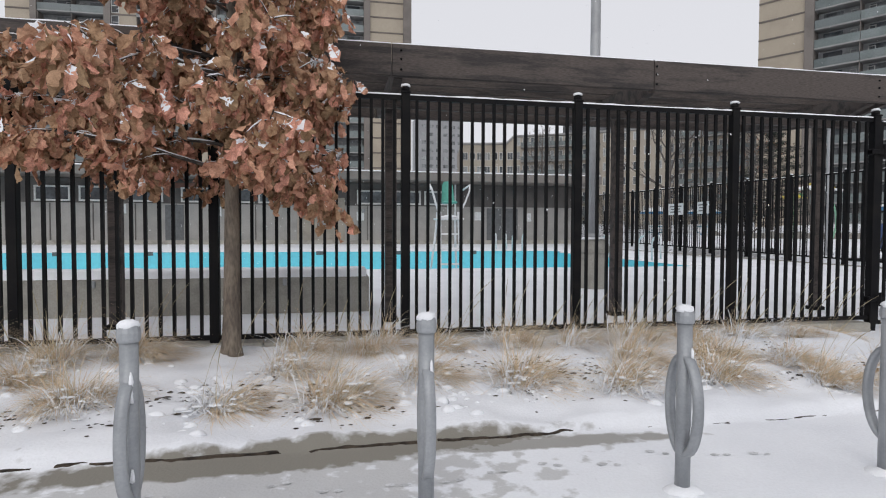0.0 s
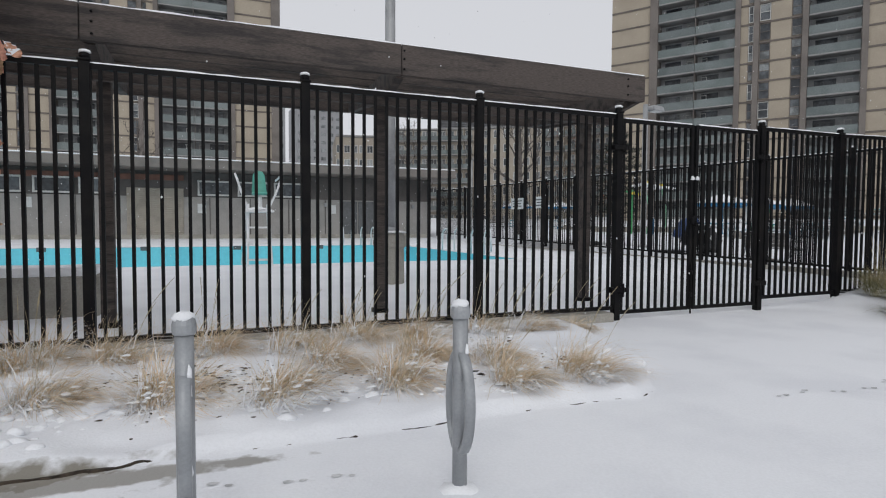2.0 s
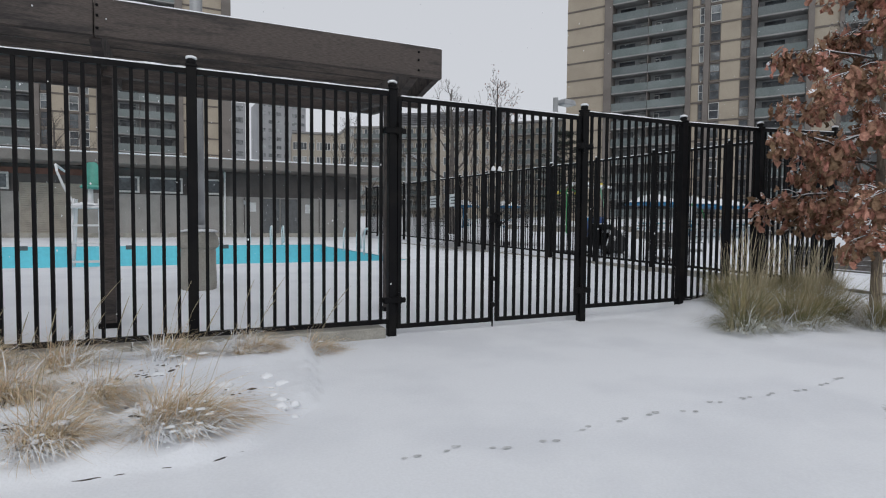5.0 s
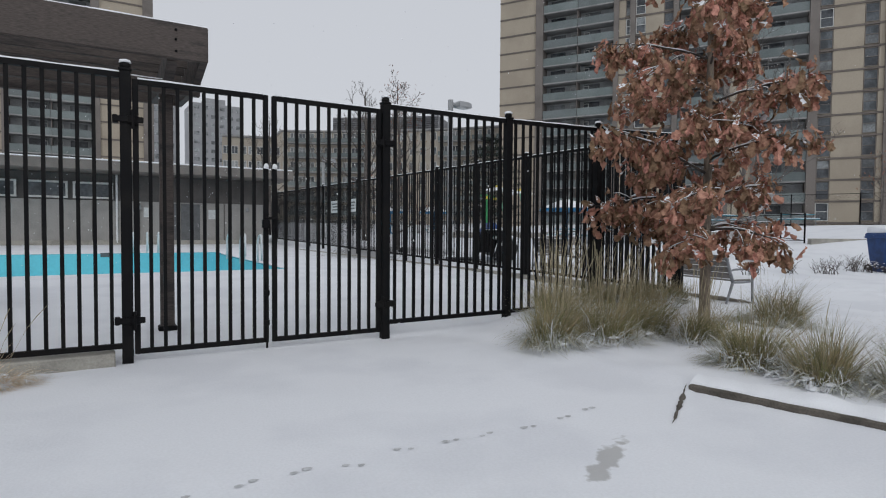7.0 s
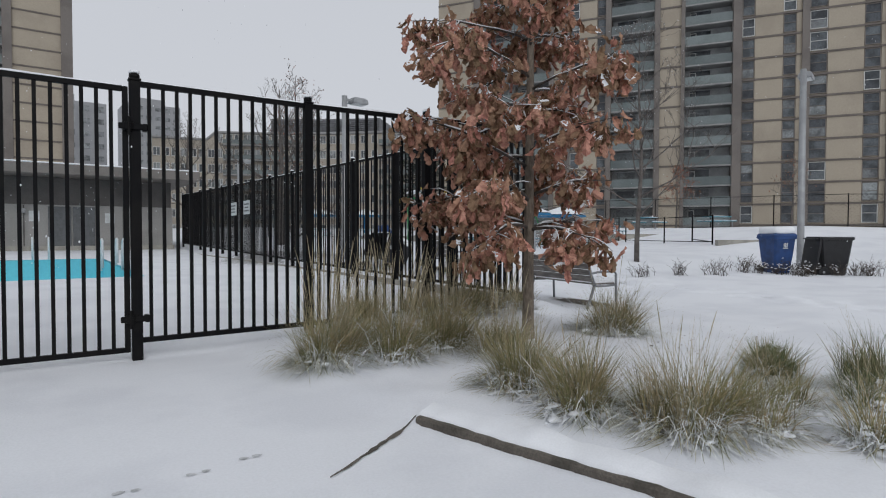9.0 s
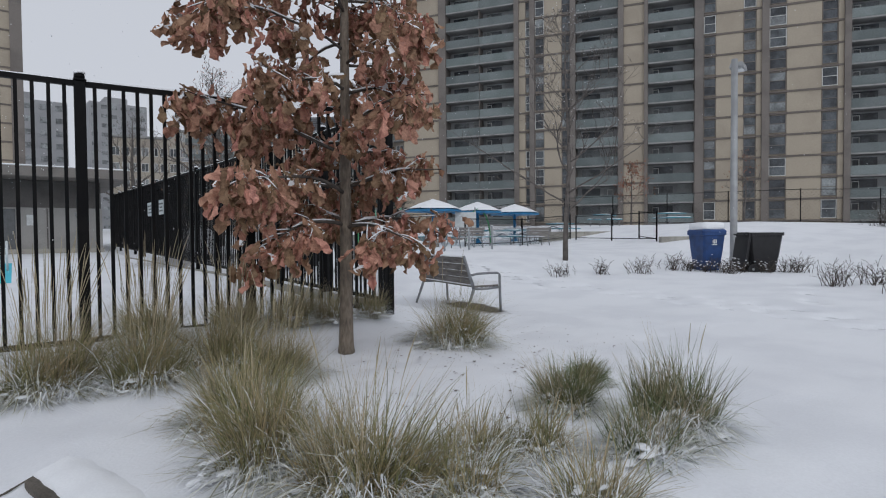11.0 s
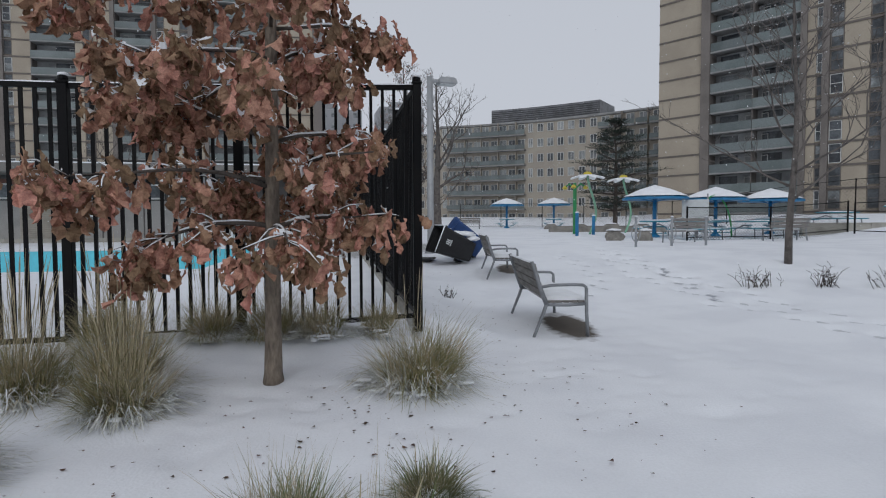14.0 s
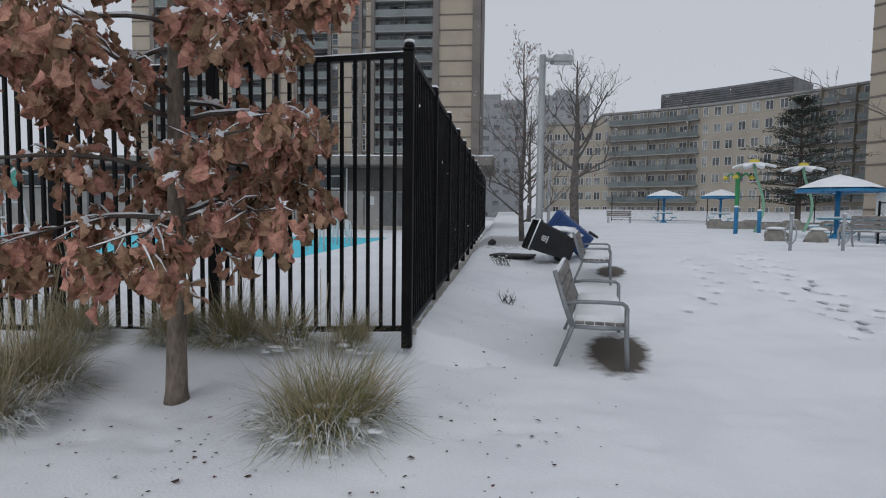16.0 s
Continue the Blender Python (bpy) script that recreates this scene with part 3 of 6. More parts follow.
def gate_leaf(hinge, width, sign, label):
    g = thing("gate_leaf", (hinge, FENCE_Y, 0.0), label, "gate", "double gate leaves")
    lo, hi = 0.11, 2.70
    x0, x1 = sorted((sign * 0.085, sign * (width - 0.03)))
    for x in (x0, x1):
        part("stile", Mesh().box((x, 0, (lo + hi) / 2), (0.05, 0.05, hi - lo + 0.05), chamfer=0.005), BLACK, g)
    for z in (lo, hi):
        part("rail", Mesh().box(((x0 + x1) / 2, 0, z), (x1 - x0 - 0.05, 0.046, 0.05), chamfer=0.005), BLACK, g)
    n = 10
    bar = Mesh().box((0, 0, (lo + hi) / 2), (0.033, 0.03, hi - lo - 0.05)).data("picket", BLACK)
    for i in range(1, n):
        part("picket", bar, None, g, at=(x0 + (x1 - x0) * i / n, 0, 0))
    part("snow_strip", rail_snow(x1 - x0 - 0.04, hinge), SNOW, g, "thin ridge of snow", at=(x0 + 0.02, 0, hi + 0.027))
    for z in (0.42, 2.33):
        h = Mesh()
        h.lathe([(0.042, -0.04), (0.05, -0.03), (0.05, 0.03), (0.042, 0.04)], (sign * 0.06, -0.045, z), 10)
        h.box((sign * 0.02, -0.06, z), (0.26, 0.026, 0.06), chamfer=0.008)
        h.box((-sign * 0.085, -0.03, z), (0.05, 0.09, 0.075), chamfer=0.01)
        h.lathe([(0.015, -0.09), (0.015, 0.09)], (sign * 0.06, -0.085, z), 8)
        part("hinge", h, BLACK, g, "bolt-on black gate hinge")
    xm = sign * (width - 0.03)
    if sign > 0:
        lk = Mesh()
        lk.box((xm - 0.01, -0.05, 1.36), (0.075, 0.07, 0.1), chamfer=0.012)
        lk.box((xm + 0.05, -0.055, 1.42), (0.12, 0.03, 0.03), chamfer=0.008)
        lk.tube([(xm + 0.02, -0.09, 1.36), (xm + 0.02, -0.1, 1.24), (xm + 0.055, -0.1, 1.24), (xm + 0.055, -0.09, 1.34)], 0.009, 6)
        part("latch", lk, BLACK, g, "black latch with padlock")
    for z in ((0.62, 0.30) if sign > 0 else (1.3,)):
        part("bolt", Mesh().lathe([(0.026, -0.03), (0.032, -0.02), (0.032, 0.02), (0.026, 0.03)], (xm, -0.03, z), 8), BLACK, g)
    if sign > 0:
        part("drop_rod", Mesh().tube([(xm, -0.04, 0.03), (xm, -0.04, 0.75)], 0.012, 6), BLACK, g)
    for z in (1.98, ):
        part("snow_cap", Mesh().lump((xm, -0.03, z - 0.02), (0.03, 0.03, 0.05), random.Random(4)), SNOW, g, "stuck lump of snow")
    return g


gate_leaf(5.70, 1.335, 1, "closed black steel gate leaf with latch and hinges")
gate_leaf(8.40, 1.335, -1, "closed black steel gate leaf with hinges")


def kerb_strip(name, a, b, width, top, bottom, label, material=CONCRETE):
    """A straight low concrete kerb from a to b, in short lengths with joints."""
    k = thing(name, (0, 0, 0), label, "kerb", kind="structure")
    A, B = Vector(a), Vector(b)
    L = (B - A).length
    n = max(1, round(L / 2.4))
    turn = math.degrees(math.atan2(B.y - A.y, B.x - A.x))
    for i in range(n):
        c = A + (B - A) * ((i + 0.5) / n)
        m = Mesh().box((c.x, c.y, (top + bottom) / 2), (L / n - 0.012, width, top - bottom), turn, 0.012)
        part("kerb_stone", m, material, k)
    return k


kerb_strip("fence_kerb", (-12, FENCE_Y), (5.6, FENCE_Y), 0.24, 0.125, -0.2, "low concrete kerb under the picket fence")
kerb_strip("fence_kerb", (CORNER_X + 0.01, FENCE_Y + 0.1), (CORNER_X + 0.01, 33), 0.13, 0.30, -0.1, "concrete kerb beneath the side fence")
kerb_strip("bed_kerb", (9.70, 2.98), (10.22, 0.8), 0.085, 0.05, -0.1, "brown wet concrete kerb edging the grass bed", KERB)


def snow_ridge(a, b, offset, seed, thick, cover):
    """Uneven snow lying over a kerb from a to b, more or less over its face."""
    A, B = Vector((*a, 0)), Vector((*b, 0))
    L = (B - A).length
    d = (B - A) / L
    side = Vector((-d.y, d.x, 0))
    n = int(L / 0.025)
    v, f = [], []
    for i in range(n + 1):
        t = L * i / n
        c = A + d * t
        e = offset + cover * noise.noise((t * 2.2, seed, 0)) + cover * 0.5 * noise.noise((t * 9, seed, 1))
        h = thick * (1 + 0.5 * noise.noise((t * 4, seed, 2)))
        for w, z in ((e, 0.2 * h), (e + 0.015, h * 0.85), (e + 0.05, h), (e + 0.16, h * 0.95), (e + 0.30, 0.0)):
            p = c + side * w
            v.append((p.x, p.y, max(gz(p.x, p.y) - 0.01, 0.0) + z if w > offset + 0.1 else z))
    for i in range(n):
        f += [(i * 5 + j, i * 5 + j + 1, i * 5 + 6 + j, i * 5 + 5 + j) for j in range(4)]
    return part("snow_ridge", Mesh().add(v, f), SNOW, label="ridge of snow overhanging the kerb", smooth=True, kind="structure")


snow_ridge((9.72, 2.98), (10.22, 0.8), -0.03, 3.0, 0.075, 0.03)


def ragged_line(a, b, seed, width):
    """A thin broken line of bare wet pavement along the edge of a snow drift."""
    A, B = Vector((*a, 0)), Vector((*b, 0))
    L = (B - A).length
    d = (B - A) / L
    side = Vector((-d.y, d.x, 0))
    n = int(L / 0.02)
    v, f = [], []
    for i in range(n + 1):
        t = L * i / n
        c = A + d * t + side * (0.02 * noise.noise((t * 3, seed, 0)))
        w = max(0.0015, width * (0.55 + 0.9 * noise.noise((t * 5, seed, 4)) + 0.4 * noise.noise((t * 17, seed, 5)))) * min(1.0, 4 * t / L, 4 * (1 - t / L) + 0.1)
        for s, h in ((-w, 0.006), (0, 0.014), (w, 0.006)):
            p = c + side * s
            v.append((p.x, p.y, gz(p.x, p.y) + h))
    for i in range(n):
        f += [(i * 3 + j, i * 3 + j + 1, i * 3 + 4 + j, i * 3 + 3 + j) for j in range(2)]
    return part("pavement_edge", Mesh().add(v, f), KERB, label="thin dark wet pavement edge showing through snow", kind="structure")


ragged_line((8.84, 2.48), (9.70, 3.01), 8.0, 0.028)


def soil_edging():
    """The ragged dark edge where the snow of the bed ends on the pavement."""
    v, f = [], []
    xs = [-5 + 0.03 * i for i in range(int(9.0 / 0.03))]
    for x in xs:
        y = bed_edge(x)
        gap = noise.noise((x * 2.1, 1.5, 0)) + 0.5 * noise.noise((x * 9, 1.5, 0))
        h = 0.011 + 0.010 * noise.noise((x * 11, 4, 0)) if gap > -0.32 and x < 3.9 else -0.03
        h *= 1 if x < 0.3 else 0.35
        v += [(x, y - 0.028 - 0.02 * noise.noise((x * 15, 2, 2)), gz(x, y - 0.12) - 0.004), (x, y - 0.018, gz(x, y - 0.12) + h), (x, y + 0.02, gz(x, y - 0.1) + h * 0.7)]
    for i in range(len(xs) - 1):
        for j in range(2):
            a = i * 3 + j
            f.append((a, a + 3, a + 4, a + 1))
    return part("bed_edge", Mesh().add(v, f), SOIL, label="ragged dark soil edge of the snowy bed", kind="structure")


soil_edging()

# ---- pergola ----


def build_pergola():
    p = thing("pergola", (0, 0, 0), "long dark timber pergola with snow on its beams", "pergola")
    xe = 6.5
    rnd = random.Random(3)
    edges = [-14.0, -10.5, -7.3, -3.9, -0.55, 2.78, xe]
    for a, b in zip(edges, edges[1:]):
        part("fascia_board", Mesh().box(((a + b) / 2, 6.63, 3.27), (b - a - 0.008, 0.075, 0.37), chamfer=0.008), TIMBER, p)
        part("snow_strip", rail_snow(b - a - 0.02, a), SNOW, p, "thin snow on the beam", at=(a + 0.01, 6.63, 3.457))
        part("main_beam", Mesh().box(((a + b) / 2, 7.28, 2.925), (b - a - 0.008, 0.09, 0.15), chamfer=0.008), TIMBER, p)
        part("snow_strip", rail_snow(b - a - 0.5, a + 2), SNOW, p, "thin snow on the beam", at=(a + 0.2, 7.28, 3.002))
        part("back_beam", Mesh().box(((a + b) / 2, 9.25, 3.19), (b - a - 0.008, 0.09, 0.17), chamfer=0.008), TIMBER, p)
        part("snow_strip", rail_snow(b - a - 0.2, a + 4), SNOW, p, "thin snow on the beam", at=(a + 0.1, 9.25, 3.277))
    for i in range(5):
        y, z = 7.62 + i * 0.33, 3.32 - i * 0.014
        part("slat", Mesh().box(((xe - 14) / 2, y, z), (xe + 14 - 0.2, 0.05, 0.14), chamfer=0.006), TIMBER, p)
        part("snow_strip", rail_snow(xe + 14 - 0.3, i * 3.1), SNOW, p, "thin snow on the slat", at=(-13.9, y, z + 0.072))
    for x in (-10.5, -7.15, -3.82, -0.47, 2.78, 6.15):
        m = Mesh()
        m.box((x, 7.53, 1.48), (0.15, 0.13, 2.9), chamfer=0.012)
        post = part("post", m, TIMBER, p, "dark timber post with chamfered edges")
        part("base_plate", Mesh().box((x, 7.53, 0.11), (0.2, 0.18, 0.06), chamfer=0.01), BLACK, post)
        # outrigger that narrows towards the fascia
        v = []
        for y, lo, hi in ((6.668, 3.07, 3.42), (7.23, 2.92, 3.25), (9.20, 3.1, 3.25)):
            v += [(x - 0.05, y, lo), (x + 0.05, y, lo), (x + 0.05, y, hi), (x - 0.05, y, hi)]
        f = [(0, 1, 2, 3), (11, 10, 9, 8)]
        for k in (0, 4):
            f += [(k + j, k + 4 + j, k + 4 + (j + 1) % 4, k + (j + 1) % 4) for j in range(4)]
        part("outrigger", Mesh().add(v, f), TIMBER, p)
        for zz in (3.16, 3.28, 3.38):
            part("bolt", Mesh().lathe([(0.014, 0), (0.014, 0.012), (0.008, 0.018)], seg=6), BLACK, p, at=pose(x + 0.03, 6.592, zz, 90, 0, 0))
    # end rafter closing the open end
    v = []
    for y, lo, hi in ((6.67, 3.10, 3.45), (7.45, 2.95, 3.40), (9.3, 3.10, 3.30)):
        v += [(xe - 0.08, y, lo), (xe, y, lo), (xe, y, hi), (xe - 0.08, y, hi)]
    f = [(0, 1, 2, 3), (11, 10, 9, 8)]
    for q in (0, 4):
        f += [(q + k, q + 4 + k, q + 4 + (k + 1) % 4, q + (k + 1) % 4) for k in range(4)]
    part("end_rafter", Mesh().add(v, f), TIMBER, p, "tapered end rafter")
    return p


build_pergola()


def planter_wall():
    w = thing("planter_wall", (-4.6, 8.75, 0.0), "low concrete seat wall capped with snow", "wall")
    part("body", Mesh().box((0, 0, 0.34), (7.8, 0.75, 0.56), chamfer=0.02), CONCRETE, w)
    v, f = [], []
    n = 60
    for i in range(n + 1):
        x = -3.86 + 7.72 * i / n
        h = 0.72 + 0.02 * noise.noise((x * 2, 0, 0))
        v += [(x, -0.37, 0.615), (x, -0.34, h), (x, 0.34, h), (x, 0.37, 0.615)]
    for i in range(n):
        f += [(i * 4 + j, i * 4 + 4 + j, i * 4 + 5 + j, i * 4 + 1 + j) for j in range(3)]
    f += [(0, 1, 2, 3), (n * 4 + 3, n * 4 + 2, n * 4 + 1, n * 4)]
    part("snow_cover", Mesh().add(v, f), SNOW, w, "thick layer of snow", smooth=True)
    for x in (-2.4, 0.2, 2.7):
        part("skate_stop", Mesh().box((x, -0.385, 0.55), (0.06, 0.03, 0.1), chamfer=0.01), LAMPGREY, w)


planter_wall()


def mast_light():
    m = thing("light_mast", (3.82, 10.43, gz(3.82, 10.43) - 0.03), "tall grey light mast on a round concrete pier", "light mast")
    pier = Mesh()
    prof = ((0.27, 0.0), (0.28, 0.08), (0.27, 0.70), (0.315, 0.73), (0.325, 0.80), (0.30, 0.90), (0.25, 0.98), (0.18, 1.0))
    pier.lathe(prof, seg=24)
    pier.v = [(x * (1 - 0.04 * (q % 2)) if 0.05 < z < 0.72 else x, y * (1 - 0.04 * (q % 2)) if 0.05 < z < 0.72 else y, z) for q, (x, y, z) in enumerate(pier.v)]
    part("pier", pier, CONCRETE, m, "ribbed concrete pier")
    part("snow_cap", Mesh().lump((0, 0, 0.99), (0.3, 0.3, 0.05), random.Random(1), 12), SNOW, m, "snow on the pier", True)
    part("pole", Mesh().lathe([(0.105, 0.98), (0.10, 3), (0.085, 9.5)], seg=16), LAMPGREY, m, smooth=True)
    part("base_flange", Mesh().lathe([(0.16, 1.0), (0.16, 1.05), (0.115, 1.1)], seg=12), LAMPGREY, m)


mast_light()


def lifeguard_chair():
    c = thing("lifeguard_chair", (1.75, 15.0 - 0.55, 0.26), "white lifeguard chair with a sea-green seat and ladder", "lifeguard chair")
    for x in (-0.28, 0.28):
        part("leg", Mesh().tube([(x, -0.25, 0), (x * 0.9, -0.08, 0.75), (x * 0.85, 0.02, 1.5)], 0.03, 6), WHITE, c)
        part("leg", Mesh().tube([(x * 1.25, 0.75, 0), (x, 0.55, 0.8), (x * 0.85, 0.42, 1.5)], 0.03, 6), WHITE, c)
        part("armrest", Mesh().tube([(x * 0.9, 0.02, 1.42), (x * 1.4, -0.12, 1.75), (x * 1.75, -0.2, 2.05), (x * 1.9, -0.05, 2.2), (x * 1.6, 0.45, 2.1)], 0.027, 6), WHITE, c)
    for z in (0.16, 0.55, 0.93):
        part("step", Mesh().box((0, -0.25 + z * 0.2, z), (0.54, 0.13, 0.045), chamfer=0.01), WHITE, c)
    part("platform", Mesh().box((0, 0.1, 1.32), (0.7, 0.62, 0.05), chamfer=0.012), WHITE, c)
    part("snow_cap", Mesh().lump((0, 0.0, 1.36), (0.3, 0.24, 0.07), random.Random(6), 9), SNOW, c, "snow on the platform", True)
    part("pedestal", Mesh().lathe([(0.06, 1.34), (0.05, 1.72)], (0.05, 0.25, 0), 8), WHITE, c)
    s = Mesh().box((0.05, 0.25, 1.76), (0.36, 0.42, 0.07), chamfer=0.03)
    part("seat", s, TEAL, c, "sea-green moulded seat")
    v, f = [], []
    for i in range(7):
        t = i / 6
        for j in range(7):
            u = j / 6 - 0.5
            v.append((0.05 + u * (0.36 - 0.08 * t), 0.48 + 0.12 * t - 0.35 * u * u, 1.76 + 0.58 * t - 0.1 * (2 * u) ** 4 * t))
    n = len(v)
    v += [(x, y + 0.035, z) for x, y, z in v]
    for i in range(6):
        for j in range(6):
            a = i * 7 + j
            f += [(a, a + 1, a + 8, a + 7), (n + a + 7, n + a + 8, n + a + 1, n + a)]
    part("backrest", Mesh().add(v, f), TEAL, c, "curved sea-green seat back", True)


lifeguard_chair()

# ---- apartment towers ----


class Face:
    """A facade plane: u along it, w outwards, z up."""

    def __init__(self, origin, along, outward):
        self.o, self.d, self.n = Vector((*origin, 0)), Vector((*along, 0)).normalized(), Vector((*outward, 0)).normalized()

    def at(self, u, w, z):
        return self.o + self.d * u + self.n * w + Vector((0, 0, z))

    def block(self, m, u0, u1, w0, w1, z0, z1):
        p = [self.d * u + self.n * w + Vector((0, 0, z)) for z in (z0, z1) for u, w in ((u0, w0), (u1, w0), (u1, w1), (u0, w1))]
        f = [(0, 1, 2, 3), (7, 6, 5, 4), (0, 4, 5, 1), (1, 5, 6, 2), (2, 6, 7, 3), (3, 7, 4, 0)]
        if self.d.cross(self.n).z > 0:
            f = [tuple(reversed(q)) for q in f]
        return m.add(p, f)


def build_tower(label, origin, along, outward, layout, z0, pitch, floors, depth, base_z):
    """A slab tower: columns of panels, windows, pilasters and recessed balconies."""
    F = Face(origin, along, outward)
    O = F.o
    t = thing("apartment_tower", (O.x, O.y, base_z), label, "apartment building", "apartment towers")
    dz = -base_z
    L = layout[-1][1]
    top = z0 + pitch * floors

    def blk(*a):
        m = Mesh()
        return F.block(m, *a)

    part("core_wall", blk(0.15, L, -depth, -1.7, base_z + dz, top + dz), RECESS, t, "recessed rear wall of the balconies, paled for haze")
    part("end_wall", blk(0, 0.4, -depth, -0.02, base_z + dz, top + dz), FIN, t)
    meshes = {}

    def shared(key, make):
        if key not in meshes:
            meshes[key] = make()
        return meshes[key]

    rnd = random.Random(11)
    for u0, u1, kind in layout:
        if kind == "fin":
            part("pilaster", blk(u0, u1, -1.9, 0.28, base_z + dz, top + 1 + dz), FIN, t, "vertical brown concrete pilaster")
        elif kind in ("panel", "win"):
            part("panel_column", blk(u0, u1, -1.9, 0 if kind == "panel" else -0.12, base_z + dz, top + dz), BEIGE, t, "beige precast wall panels")
        for i in range(floors):
            z = z0 + i * pitch
            if kind == "panel" or kind == "win":
                me = shared(("band", u1 - u0, kind), lambda: blk(0, u1 - u0, -0.1, 0.09, 0, 0.2).data("floor_band", SLAB))
                part("floor_band", me, None, t, at=F.d * u0 + Vector((0, 0, z - 0.1 + dz)))
            if kind == "win":
                w = u1 - u0
                pale = rnd.random() < 0.35

                def frame_mesh():
                    m = Mesh()
                    for a in ((0.04, w - 0.04, -0.2, -0.02, 0.22, 0.30), (0.04, w - 0.04, -0.2, -0.02, pitch - 0.22, pitch - 0.14), (0.04, 0.11, -0.2, -0.02, 0.30, pitch - 0.22),
                              (w - 0.11, w - 0.04, -0.2, -0.02, 0.30, pitch - 0.22), (0.11, w - 0.11, -0.2, -0.03, pitch * 0.52, pitch * 0.52 + 0.06)):
                        F.block(m, *a)
                    return m.data("window_frame", FRAMEWHITE if pale else FIN)
                win = part("window", shared(("frame", w, pale), frame_mesh), None, t, at=F.d * u0 + Vector((0, 0, z + dz)))
                for lo, hi in ((0.30, pitch * 0.52), (pitch * 0.52 + 0.06, pitch - 0.22)):
                    g = PANELIGHT if rnd.random() < 0.22 else PANE
                    me = shared(("pane", w, lo, g.name), lambda: blk(0.11, w - 0.11, -0.16, -0.09, lo, hi).data("pane", g))
                    part("pane", me, None, win)
            if kind.startswith("balc"):
                bays = 2 if kind == "balc2" else 1
                for b in range(bays):
                    a0 = u0 + (u1 - u0) * b / bays
                    w = (u1 - u0) / bays
                    me = shared(("slab", w), lambda: blk(0.02, w - 0.02, -1.72, 0.12, -0.16, 0.0).data("balcony_slab", BALSLAB))
                    bal = part("balcony", me, None, t, "balcony slab with grey-green solid railing", at=F.d * a0 + Vector((0, 0, z + dz)))
                    part("railing", shared(("rail", w), lambda: blk(0.03, w - 0.03, 0.02, 0.09, 0.03, 0.98).data("railing", RAILPANEL)), None, bal)
                    part("divider", shared(("div", w), lambda: blk(w - 0.1, w - 0.02, -1.7, -0.05, 0.0, pitch - 0.17).data("divider", FIN)), None, bal)
                    # sliding door and a small framed window at the back of the balcony
                    g = PANELIGHT if rnd.random() < 0.3 else PANE
                    part("pane", shared(("door", w, g.name), lambda: blk(w * 0.12, w * 0.55, -1.7, -1.62, 0.05, pitch - 0.35).data("pane", g)), None, bal)
                    fl = 0 if (b == 0 and bays == 2) or (bays == 1 and u0 < 30) else 1
                    s0 = w * 0.72 if fl == 0 else w * 0.10

                    def small():
                        m = Mesh()
                        for a in ((s0, s0 + 0.72, -1.6, -1.5, 0.98, 1.06), (s0, s0 + 0.72, -1.6, -1.5, 1.72, 1.8), (s0, s0 + 0.08, -1.6, -1.5, 1.06, 1.72), (s0 + 0.64, s0 + 0.72, -1.6, -1.5, 1.06, 1.72)):
                            F.block(m, *a)
                        return m.data("window_frame", FRAMEWHITE)
                    part("window_frame", shared(("small", w, fl), small), None, bal)
    part("roof", blk(-0.3, L + 0.3, -depth - 0.3, 0.35, top + dz, top + 1.1 + dz), FIN, t)
    return t


PATTERN = [(0, 5.2, "panel"), (5.2, 6.2, "fin"), (6.2, 15.4, "balc2"), (15.4, 16.0, "fin"), (16.0, 16.8, "panel"), (16.8, 17.4, "win"), (17.4, 18.0, "fin"), (18.0, 19.2, "win"), (19.2, 21.3, "panel"),
           (21.3, 22.4, "win"), (22.4, 23.0, "fin"), (23.0, 28.0, "balc"), (28.0, 28.6, "fin"), (28.6, 30.9, "panel"), (30.9, 31.3, "fin"), (31.3, 36.3, "balc"), (36.3, 37.2, "fin"), (37.2, 38.5, "win"),
           (38.5, 41.2, "panel"), (41.2, 42.5, "win"), (42.5, 43.0, "panel"), (43.0, 43.7, "fin"), (43.7, 45.4, "win"), (45.4, 48.6, "panel"), (48.6, 50.1, "win"), (50.1, 50.6, "panel"), (50.6, 51.2, "fin"),
           (51.2, 56.4, "balc"), (56.4, 57.0, "fin"), (57.0, 61.0, "panel"), (61.0, 62.2, "win"), (62.2, 66.0, "panel")]
build_tower("tall beige apartment slab tower with grey-green balconies", (52.6, 65.0), (11.9, -19.1), (-0.849, -0.529), PATTERN, 2.35, 2.32, 21, 16, 0.0)
WEST = [(32.6, 33.6, "win"), (33.6, 34.6, "panel"), (34.6, 40.4, "balc"), (40.4, 42.7, "panel"), (42.7, 43.8, "win"), (43.8, 44.7, "fin"), (44.7, 53.4, "balc2"), (53.4, 54.2, "fin"), (54.2, 57.4, "panel")]
build_tower("tall beige apartment tower beyond the pool building", (11.2, 91.2), (-1, 0), (0, -1), [(0, 1.3, "fin")] + [(a + 1.3, b + 1.3, k) for a, b, k in PATTERN[:15]] + WEST, 1.6, 2.36, 22, 18, 0.0)


